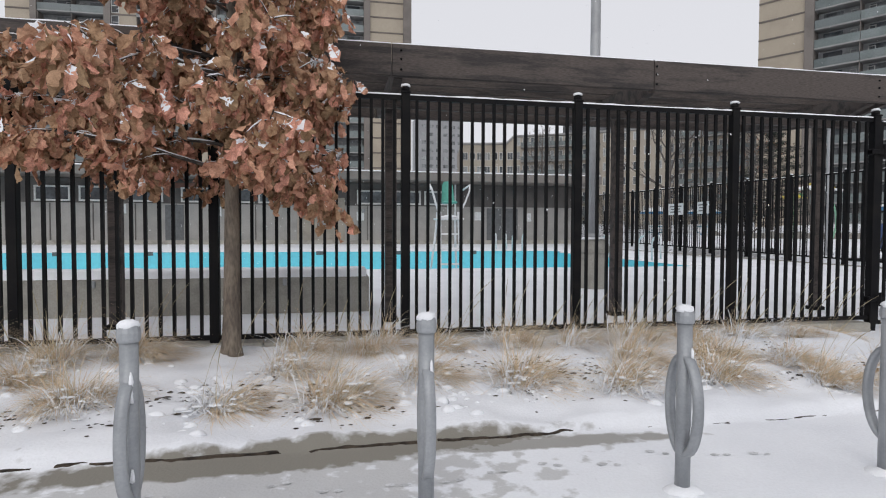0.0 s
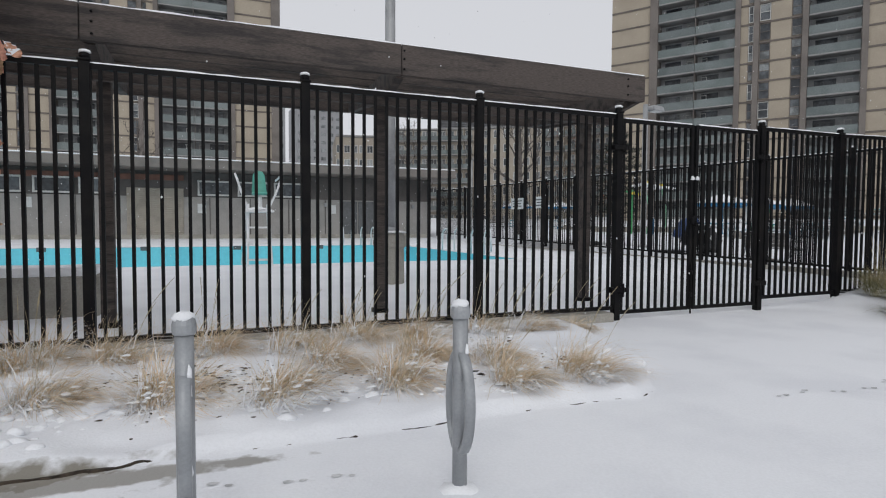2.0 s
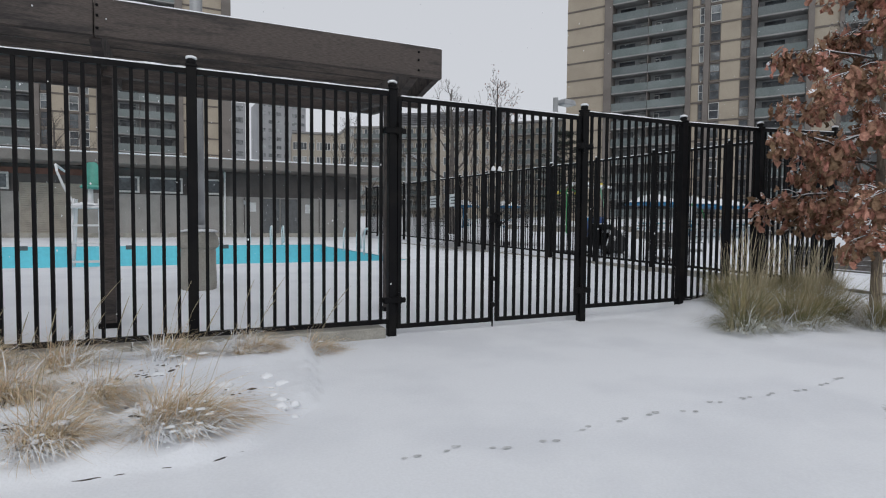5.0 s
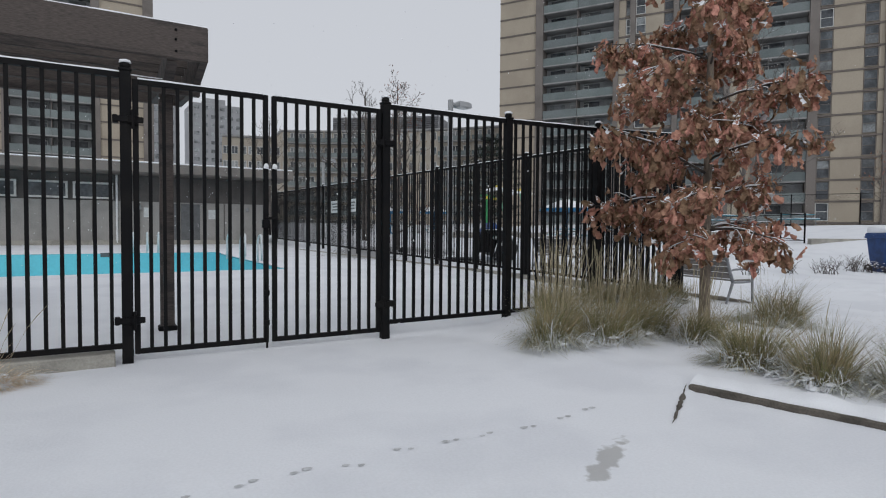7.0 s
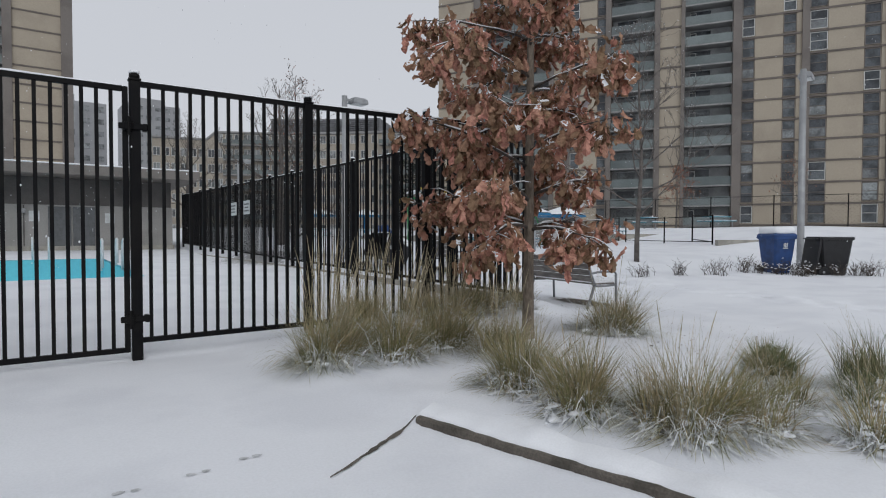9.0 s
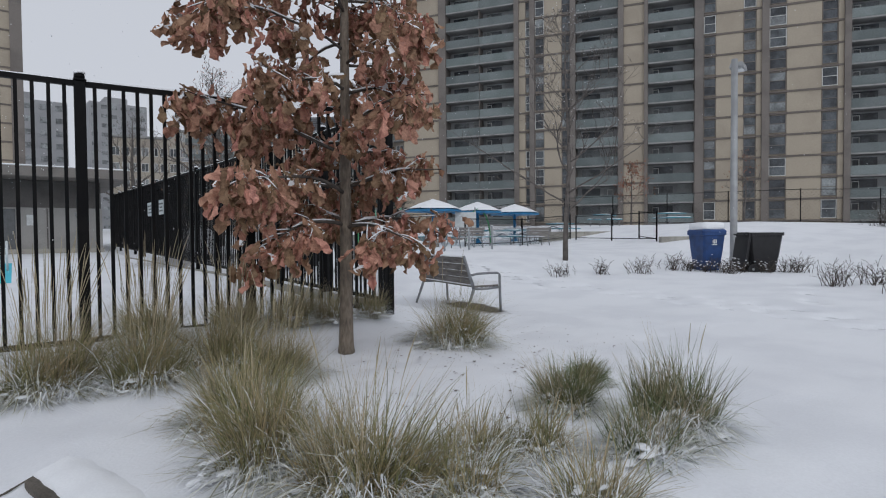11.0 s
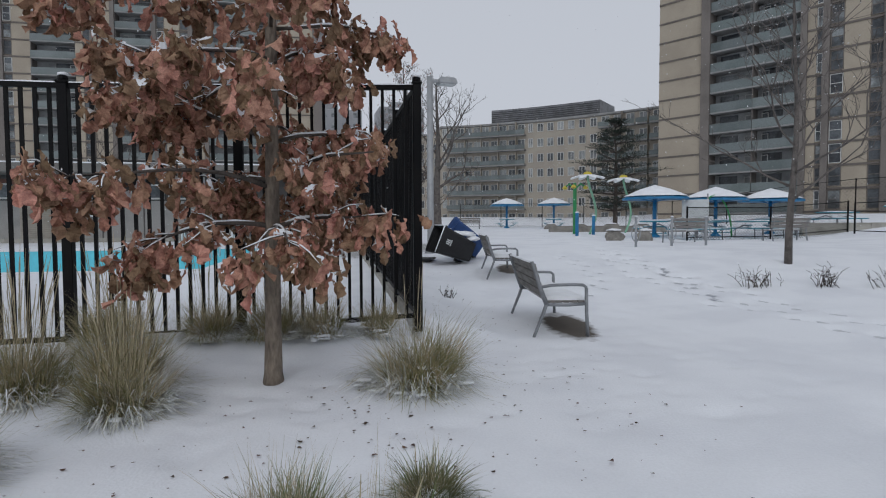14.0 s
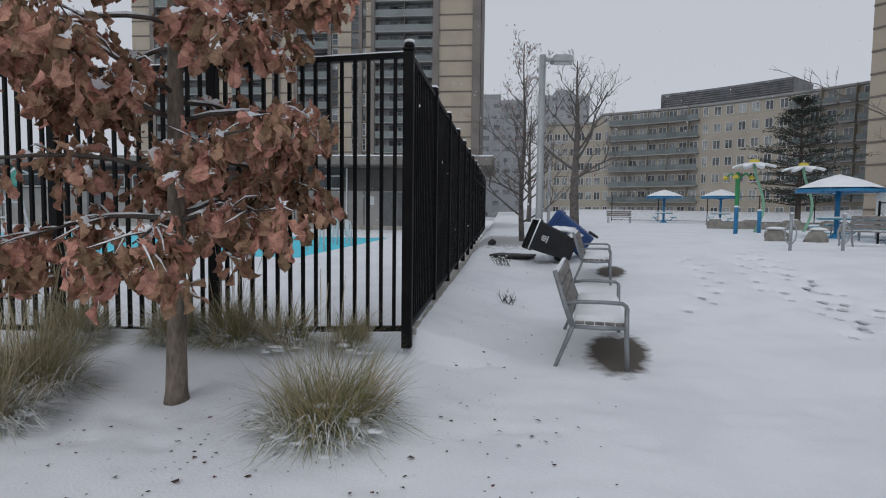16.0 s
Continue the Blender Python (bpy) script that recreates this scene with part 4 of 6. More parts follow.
def slab_block(label, x, y, w, d, h, turn, material, cols, rows):
    t = thing("distant_building", (x, y, 0), label, "building", turn=turn)
    part("wall", Mesh().box((0, 0, h / 2), (w, d, h), chamfer=0.1), material, t)
    part("roof", Mesh().box((0, 0, h + 1.2), (w * 0.4, d * 0.5, 2.4), chamfer=0.1), material, t)
    # pale panes keep contrast low, as haze would
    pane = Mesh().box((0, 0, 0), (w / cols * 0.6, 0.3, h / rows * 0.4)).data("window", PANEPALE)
    for i in range(cols):
        for j in range(rows):
            part("window", pane, None, t, at=(-w / 2 + w * (i + 0.5) / cols, -d / 2, h * (j + 0.5) / rows))


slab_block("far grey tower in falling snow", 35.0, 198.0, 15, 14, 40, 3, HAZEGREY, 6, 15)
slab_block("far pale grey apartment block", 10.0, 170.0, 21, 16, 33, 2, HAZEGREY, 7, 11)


def curved_building():
    """A mid-rise with a gently curved front and a louvred penthouse."""
    t = thing("curved_apartment_building", (45, 95, 0), "tan curved mid-rise apartment block with balconies and grey penthouse", "apartment building")
    O = Vector((45, 95, 0))
    n, top, pitch = 30, 18.5, 2.55

    def front(s, off=0.0):
        # s from 0 (far end) to 1 (near end)
        x = 22.5 + 40.5 * s
        y = 104.5 - 6.5 * s - 21.5 * s ** 2.1
        dx, dy = 40.5, -6.5 - 21.5 * 2.1 * max(s, 1e-6) ** 1.1
        k = math.hypot(dx, dy)
        return Vector((x + off * dy / k, y - off * dx / k, 0)) - O

    w = Mesh()
    v, f = [], []
    for i in range(n + 1):
        p, q = front(i / n), front(i / n, -14)
        for b in (p, q):
            v += [(b.x, b.y, 0.5), (b.x, b.y, 17.2 if i < 7 else top)]
    for i in range(n):
        a = i * 4
        f += [(a, a + 4, a + 5, a + 1), (a + 1, a + 5, a + 7, a + 3), (a + 2, a + 3, a + 7, a + 6)]
    f += [(0, 1, 3, 2), (n * 4, n * 4 + 2, n * 4 + 3, n * 4 + 1)]
    part("parapet", Mesh().tube([front(i / n, 0.1) + Vector((0, 0, 0.1 + (17.2 if i < 7 else top))) for i in range(n + 1)], 0.22, 6), BALSLAB, t, "pale parapet coping")
    part("wall", w.add(v, f), CURVEWALL, t)
    v, f = [], []
    m = 14
    for i in range(m + 1):
        s = 0.42 + 0.36 * i / m
        p, q = front(s, -3.5), front(s, -11)
        for b in (p, q):
            v += [(b.x, b.y, top - 0.1), (b.x, b.y, top + 3.3)]
    for i in range(m):
        a = i * 4
        f += [(a, a + 4, a + 5, a + 1), (a + 1, a + 5, a + 7, a + 3), (a + 2, a + 3, a + 7, a + 6)]
    f += [(0, 1, 3, 2), (m * 4, m * 4 + 2, m * 4 + 3, m * 4 + 1)]
    part("penthouse", Mesh().add(v, f), LOUVRE, t, "grey louvred rooftop plant enclosure")
    for k in range(9):
        pts = [front(0.42 + 0.36 * i / m, -3.42) + Vector((0, 0, top + 0.25 + k * 0.34)) for i in range(m + 1)]
        part("louvre", Mesh().tube(pts, 0.09, 4), LOUVRE, t)
    # windows and balconies bay by bay
    pane = {}

    def pane_mesh(wdt, hgt, g):
        key = (wdt, hgt, g.name)
        if key not in pane:
            pane[key] = Mesh().box((0, 0, hgt / 2), (wdt, 0.14, hgt)).data("pane", g)
        return pane[key]

    def frame_of(wdt, hgt):
        key = ("f", wdt, hgt)
        if key not in pane:
            m = Mesh()
            for c, q in (((0, -0.03, 0.04), (wdt, 0.16, 0.08)), ((0, -0.03, hgt - 0.04), (wdt, 0.16, 0.08)), ((-wdt / 2 + 0.04, -0.03, hgt / 2), (0.08, 0.16, hgt - 0.16)), ((wdt / 2 - 0.04, -0.03, hgt / 2), (0.08, 0.16, hgt - 0.16)), ((0, -0.03, hgt / 2), (0.07, 0.16, hgt - 0.16))):
                m.box(c, q)
            pane[key] = m.data("window", FRAMEWHITE)
        return pane[key]

    rnd = random.Random(8)
    slab = Mesh().box((0, -0.55, -0.1), (1.78, 1.1, 0.18)).data("balcony", BALSLAB)
    rail = Mesh().box((0, -1.05, 0.42), (1.78, 0.06, 0.72)).data("railing", RAILPANEL)
    screen = Mesh().box((0.88, -0.5, 1.1), (0.07, 1.0, 2.1)).data("divider", CURVEWALL)
    for i in range(n):
        s = (i + 0.5) / n
        p = front(s, 0.03)
        p2 = front(s + 0.4 / n, 0.03)
        ang = math.degrees(math.atan2(p2.y - p.y, p2.x - p.x))
        balcony_bay = (8 <= i <= 16) or i >= 24
        glass_bay = i in (7, 17)
        for j in range(7 if i > 6 else 6):
            z = 1.2 + j * pitch
            wdt, hgt = (0.8, 1.5) if glass_bay else (1.25, 1.5) if balcony_bay else (1.1, 1.4)
            g = (PANE, PANELIGHT, PANEPALE, PANEPALE)[rnd.randrange(4)]
            win = part("window", frame_of(wdt, hgt), None, t, at=pose(p.x, p.y, z + 0.3, 0, 0, ang))
            part("pane", pane_mesh(wdt - 0.1, hgt - 0.1, g), None, win, at=(0, 0.02, 0.05))
            if balcony_bay and j > 0:
                bal = part("balcony", slab, None, t, at=pose(p.x, p.y, z, 0, 0, ang))
                part("railing", rail, None, bal)
                if i % 2:
                    part("divider", screen, None, bal)
    return t


curved_building()

# ---- trees ----


def leaf_mesh(rnd, length=0.165):
    """A lobed, curled dry oak leaf, hanging along -z from its stalk, folded at the midrib."""
    half = [(0.0, 0.0), (0.03, 0.12), (0.105, 0.25), (0.085, 0.37), (0.155, 0.5), (0.125, 0.62), (0.165, 0.76), (0.10, 0.9), (0.0, 1.0)]
    fold, curl, wave = rnd.uniform(0.15, 0.85), rnd.uniform(-0.35, 0.45), rnd.uniform(0.04, 0.12)
    v, f = [], []
    for t in [h[1] for h in half]:
        v.append((0, -curl * t * t * length, -t * length))
    rows = len(half)
    for side in (-1, 1):
        for wdt, t in half:
            wd = wdt * 1.75 * length
            v.append((side * wd * math.cos(fold), wd * math.sin(fold) - curl * t * t * length + wave * length * math.sin(t * 9 + side), -(t + 0.05 * wdt) * length))
    for i in range(rows - 1):
        f.append((i, i + 1, rows + i + 1, rows + i))
        f.append((i + 1, i, 2 * rows + i, 2 * rows + i + 1))
    return v, f


def limb_path(start, heading, rise, length, rnd, n=7, droop=0.25, wob=0.06):
    pts = [Vector(start)]
    d = Vector((math.cos(heading) * math.cos(rise), math.sin(heading) * math.cos(rise), math.sin(rise)))
    for i in range(n):
        pts.append(pts[-1] + d * (length / n))
        d = (d + Vector((rnd.uniform(-wob, wob), rnd.uniform(-wob, wob), rnd.uniform(-wob, wob) - droop / n * (1 if i < n * 0.6 else -0.6))) * 2.0).normalized()
    return pts


def build_oak(x, y, label, height, crown_low, reach, seed, leaves, trunk_r, lean=(0.0, 0.0), density=1.0, layers=13, snow_amount=0.3, skew=0.0, twigginess=1.0, bunch=0.5, tone=(LEAF, LEAVES)):
    """A young oak that keeps its dry leaves in winter, with snow along its limbs."""
    rnd = random.Random(seed)
    z0 = gz(x, y) - 0.04
    tree = thing("oak_tree", (x, y, z0), label, "tree", "young oak trees")
    tp = [(lean[0] * t + 0.03 * math.sin(t * 2.1 + seed), lean[1] * t + 0.03 * math.cos(t * 1.7), height * t) for t in [i / 14 for i in range(15)]]
    tr = [trunk_r * (1 - 0.86 * i / 14) * (1.35 if i == 0 else 1.0) for i in range(15)]
    tp.insert(1, (tp[0][0], tp[0][1], 0.12))
    tr.insert(1, trunk_r * 1.08)
    part("trunk", Mesh().tube(tp, tr, 12), BARK, tree, "brown furrowed young trunk", True)

    def trunk_at(z):
        t = min(1, max(0, z / height))
        return Vector((lean[0] * t + 0.03 * math.sin(t * 2.1 + seed), lean[1] * t + 0.03 * math.cos(t * 1.7), z))

    limbs, snow, spots = [], Mesh(), []
    twigs = Mesh()
    count = 0
    for li in range(layers):
        zl = crown_low + (height - crown_low) * (li / (layers - 0.5)) ** 1.08
        r = reach(zl)
        k = 4 if zl < height * 0.75 else 3
        for b in range(k):
            a = li * 2.4 + b * 2 * math.pi / k + rnd.uniform(-0.35, 0.35)
            L = r * rnd.uniform(0.78, 1.1) * (1 - skew * math.cos(a))
            zz = zl + rnd.uniform(-0.12, 0.12)
            pts = limb_path(trunk_at(zz), a, radians(rnd.uniform(5, 25) if zl < height * 0.6 else rnd.uniform(25, 55)), L, rnd)
            r0 = max(0.007, 0.020 * (1 - zl / height) + 0.006)
            lm = Mesh().tube(pts, [r0 * (1 - 0.75 * i / 7) for i in range(8)], 6)
            part("limb", lm, TWIG, tree, smooth=True)
            if rnd.random() < snow_amount:
                sp = [p + Vector((0, 0, r0 * 0.8)) for p in pts[1:6]]
                snow.tube(sp, [0.006] + [r0 * rnd.uniform(0.35, 0.85) for _ in sp[2:]] + [0.005], 5)
            spots += [(pts[i], 0.06) for i in range(3, 8)]
            for _ in range(int(twigginess * (5 + 4 * L))):
                i = rnd.randint(2, 6)
                s = pts[i].lerp(pts[i + 1], rnd.random())
                q = limb_path(s, a + rnd.choice((-1, 1)) * rnd.uniform(0.4, 1.3), radians(rnd.uniform(-25, 35)), rnd.uniform(0.16, 0.45) * min(1.0, 0.4 + r * 0.6), rnd, 3, 0.3, 0.12)
                twigs.tube(q, [0.006, 0.005, 0.004, 0.003], 4, False)
                spots += [(q[1], 0.05), (q[2], 0.05), (q[3], 0.06), (q[3], 0.07)]
                if rnd.random() < snow_amount:
                    snow.tube([q[0] + Vector((0, 0, 0.005)), q[1] + Vector((0, 0, 0.006)), q[2] + Vector((0, 0, 0.005)), q[3]], [0.003, 0.007, 0.006, 0.002], 5)
    tagged(part("twig_mass", twigs, TWIG, tree), kind="stuff")
    # the leaves hang in bunches, with gaps between them
    spots = rnd.sample(spots, int(len(spots) * bunch))
    kinds = [leaf_mesh(rnd) for _ in range(10)]
    leafdata = []
    for v, f in kinds[:6]:
        leafdata.append(Mesh().add(v, f).data("leaf", tone[0]))
    crown = Mesh()
    single = 0
    for i in range(leaves):
        c, spread = rnd.choice(spots)
        p = c + Vector((rnd.gauss(0, spread), rnd.gauss(0, spread), rnd.gauss(-0.06, 0.07)))
        s = rnd.uniform(0.75, 1.3)
        snowy = rnd.random() < snow_amount * 0.17
        wide = 1.0 if snowy else 0.42
        m = Matrix.Translation(p) @ Euler((rnd.gauss(0, wide), rnd.gauss(0, wide * 0.9), rnd.uniform(0, 6.28))).to_matrix().to_4x4() @ Matrix.Scale(s, 4)
        if snowy:
            v, f = kinds[i % 10]
            lift = Vector((0, 0, 0.007))
            grow = rnd.uniform(0.75, 0.98)
            snow.add([m @ (Vector(q) * grow) + lift for q in v], f[:rnd.choice((8, 10, 12, 14))])
        if single < 280 and i % 7 == 0 and 1.3 < p.z < 3.4:
            part("leaf", leafdata[single % 6], None, tree, at=m)
            single += 1
        else:
            v, f = kinds[i % 10]
            crown.add([m @ Vector(q) for q in v], f)
    part("crown", crown, tone[1], tree, "mass of drooping dry brown leaves", kind="stuff")
    part("snow_dusting", snow, SNOW, tree, "snow lying along limbs and leaves", True, kind="stuff")
    return tree


def reach_left(z):
    return 0.3 + 1.25 * step(5.8, 2.0, z) if z > 2.0 else 1.45


def reach_right(z):
    return (0.28 + 1.09 * step(7.0, 2.2, z)) * (0.88 + 0.27 * math.sin(z * 4.2 + 0.2))


def bare_tree(name, x, y, label, height, trunk_r, seed, spread=0.45, depth=4, first=0.25, bark=GREYBARK, snow=False, rust=0, whorl=9, leaf_size=0.13):
    """A leafless tree: a tapered leader with limbs that fork into fine twigs."""
    rnd = random.Random(seed)
    z0 = gz(x, y) - 0.03
    tree = thing(name, (x, y, z0), label, "tree")
    n = 10
    tp = [Vector((0.04 * math.sin(i * 0.9 + seed), 0.04 * math.cos(i * 0.7), height * 0.92 * i / n)) for i in range(n + 1)]
    part("trunk", Mesh().tube(tp, [trunk_r * (1 - 0.9 * i / n) for i in range(n + 1)], 9), bark, tree, smooth=True)
    fine, leaf, ends = Mesh(), Mesh(), []

    def grow(p, d, L, r, level, into):
        pts = [p]
        for _ in range(4):
            d = (d + Vector((rnd.gauss(0, 0.12), rnd.gauss(0, 0.12), rnd.gauss(0.05, 0.09)))).normalized()
            pts.append(pts[-1] + d * L / 4)
        into.tube(pts, [r, r * 0.85, r * 0.7, r * 0.55, r * 0.35], 5 if level < 2 else 3, level < 2)
        ends.append(pts[-1])
        if level < depth:
            for _ in range(3 if level < 2 else 2):
                i = rnd.randint(1, 4)
                side = Vector((rnd.gauss(0, 1), rnd.gauss(0, 1), rnd.gauss(0.25, 0.5))).normalized()
                grow(pts[i], (d * 0.75 + side * 0.62).normalized(), L * rnd.uniform(0.45, 0.7), max(0.006, r * 0.55), level + 1, fine)

    for k in range(whorl + 4):
        t = first + (0.95 - first) * k / (whorl + 3)
        a = k * 2.4 + rnd.uniform(-0.3, 0.3)
        up = 0.35 + 0.9 * t
        L = height * spread * (1.1 - t) * rnd.uniform(0.8, 1.1) + 0.25
        m = Mesh()
        i = min(n - 1, int(t * n))
        grow(tp[i].lerp(tp[i + 1], t * n - i), Vector((math.cos(a), math.sin(a), up)).normalized(), L, trunk_r * (1 - 0.85 * t) * 0.45, 0, m)
        part("limb", m, bark, tree, smooth=True)
    part("twig_mass", fine, bark, tree, kind="stuff")
    if snow:
        s = Mesh()
        for e in ends[::5]:
            s.lump(e, (0.016, 0.016, 0.008), rnd, 5)
        part("snow_dusting", s, SNOW, tree, "specks of snow on the twigs", kind="stuff")
    if rust:
        for _ in range(rust):
            e = rnd.choice(ends)
            p = e + Vector((rnd.gauss(0, 0.15), rnd.gauss(0, 0.15), rnd.gauss(-0.05, 0.12)))
            v, f = leaf_mesh(rnd, leaf_size)
            m = Matrix.Translation(p) @ Euler((rnd.gauss(0, 0.6), rnd.gauss(0, 0.6), rnd.uniform(0, 6.28))).to_matrix().to_4x4()
            leaf.add([m @ Vector(q) for q in v], f)
        part("crown", leaf, RUST, tree, "sparse russet leaves left on the twigs", kind="stuff")
    return tree


def conifer(x, y, height, width, seed):
    rnd = random.Random(seed)
    z0 = gz(x, y) - 0.05
    t = thing("pine_tree", (x, y, z0), "dark green pine with a dense uneven crown", "tree")
    part("trunk", Mesh().tube([(0, 0, 0), (0.05, 0, height * 0.5), (0, 0.05, height * 0.95)], [0.2, 0.13, 0.03], 8), TWIG, t)
    m, br = Mesh(), Mesh()
    # flat tiers of boughs with gaps between them, widest above the middle
    for tier in range(11):
        z = height * (0.2 + 0.78 * tier / 10)
        wide = width / 2 * (0.75 + 0.45 * math.sin(math.pi * min(1.0, tier / 8))) * (1.0 if tier < 8 else (0.85, 0.6, 0.3)[tier - 8])
        for k in range(9):
            a = tier * 1.3 + k * 0.7 + rnd.uniform(-0.2, 0.2)
            r = wide * rnd.uniform(0.45, 1.12)
            tip = Vector((r * math.cos(a), r * math.sin(a), z + rnd.uniform(-0.1, 0.45)))
            br.tube([(0, 0, z - 0.25), tip], [0.05, 0.012], 4, False)
            for _ in range(95):
                c = Vector((0, 0, z)).lerp(tip, rnd.uniform(0.35, 1.05)) + Vector((rnd.gauss(0, 0.24), rnd.gauss(0, 0.24), rnd.gauss(0.03, 0.07)))
                d = Vector((rnd.gauss(0, 0.7) + math.cos(a), rnd.gauss(0, 0.7) + math.sin(a), rnd.gauss(0.6, 0.4))).normalized() * rnd.uniform(0.1, 0.24)
                q = d.cross(Vector((rnd.gauss(0, 1), rnd.gauss(0, 1), rnd.gauss(0, 1)))).normalized() * 0.03
                m.add([c - q, c + q, c + d], [(0, 1, 2)])
    part("branch_mass", br, TWIG, t, kind="stuff")
    part("crown", m, NEEDLE, t, kind="stuff")


build_oak(-2.2, 5.62, "young oak full of dry copper-brown leaves dusted with snow", 5.7, 1.72, reach_left, 7, 10500, 0.085, (0.03, 0.0), layers=13, snow_amount=1.0, skew=0.3, bunch=0.85)
build_oak(12.33, 4.68, "young oak with dry brown leaves and snowy limbs beside the fence", 7.4, 1.3, reach_right, 21, 6400, 0.07, (0.12, 0.05), layers=13, snow_amount=0.9, skew=0.24, twigginess=0.8, bunch=0.5, tone=(RUSSET, RUSSETS))
bare_tree("bare_tree", 22.9, 10.85, "slender bare street tree with snow on its twigs", 7.8, 0.085, 4, 0.34, 4, 0.2, snow=True, whorl=15)
bare_tree("slender_tree", 15.4, 20.3, "slender tree keeping a few russet leaves", 7.2, 0.1, 9, 0.2, 4, 0.1, rust=420, whorl=22, leaf_size=0.07)
bare_tree("bare_tree", 18.5, 31.0, "large bare tree with a wide twiggy crown", 9.4, 0.26, 15, 0.34, 5, 0.3)
bare_tree("bare_tree", 17.0, 48.0, "bare tree behind the pool building", 10.2, 0.2, 31, 0.32, 5, 0.2, whorl=13)
bare_tree("bare_tree", -4.0, 47.0, "bare tree behind the pool building", 9.0, 0.2, 33, 0.36, 4, 0.3)
bare_tree("bare_tree", 33.5, 3.2, "bare tree standing beyond the bins", 8.5, 0.12, 41, 0.36, 4, 0.2, snow=True)
bare_tree("small_tree", 41.5, 21.5, "small tree keeping a few russet leaves", 4.2, 0.07, 45, 0.3, 3, 0.3, rust=420)
bare_tree("small_tree", 45.0, 16.0, "small bare tree in front of the tower", 4.6, 0.07, 47, 0.3, 3, 0.3, rust=60)
conifer(34.4, 41.1, 8.3, 6.0, 3)

# ---- bike posts ----


def bike_post(x, y, turn=0.0):
    z = gz(x, y)
    b = thing("bike_post", (x, y, z - 0.02), "grey steel bike post with an oval ring and snow cap", "bike rack", "bike posts", turn=turn)
    part("post", Mesh().lathe([(0.037, 0), (0.037, 0.885)], seg=14), GALV, b, smooth=True)
    part("cap", Mesh().lathe([(0.044, 0.865), (0.047, 0.875), (0.047, 0.905), (0.041, 0.93), (0.018, 0.945)], seg=14), GALV, b)
    part("snow_cap", Mesh().lump((0, 0, 0.93), (0.044, 0.044, 0.032), random.Random(3), 10), SNOW, b, "small dome of snow", True)
    # oval ring in the y-z plane, clasping the post
    n = 28
    v, f = [], []
    for i in range(n):
        a = 2 * math.pi * i / n
        c = Vector((0, 0.118 * math.cos(a), 0.45 + 0.248 * math.sin(a)))
        r = Vector((0, math.cos(a), math.sin(a) * 0.8)).normalized()
        for dx, dr in ((-0.022, -0.014), (0.022, -0.014), (0.026, 0.0), (0.022, 0.014), (-0.022, 0.014), (-0.026, 0.0)):
            v.append(c + r * dr + Vector((dx, 0, 0)))
    for i in range(n):
        for j in range(6):
            f.append((i * 6 + j, i * 6 + (j + 1) % 6, ((i + 1) % n) * 6 + (j + 1) % 6, ((i + 1) % n) * 6 + j))
    part("ring", Mesh().add(v, f), GALV, b, "flat oval steel ring", True)
    s = Mesh()
    rnd = random.Random(int(x * 10))
    for zz in (0.30, 0.63, 0.7):
        s.lump((0.018, -0.037, zz), (0.010, 0.012, 0.05), rnd, 5)
    part("snow_patch", s, SNOW, b, "snow stuck to the post", True)
    part("snow_collar", Mesh().lump((0, -0.01, 0.0), (0.12, 0.1, 0.05), rnd, 9), SNOW, b, "snow heaped at the foot", True)
    return b


for x in (-2.06, -0.81, 0.50, 1.73):
    bike_post(x, 2.50)
for x, y in ((21.55, 15.15), (22.9, 15.45), (24.2, 15.65)):
    bike_post(x, y, 58)

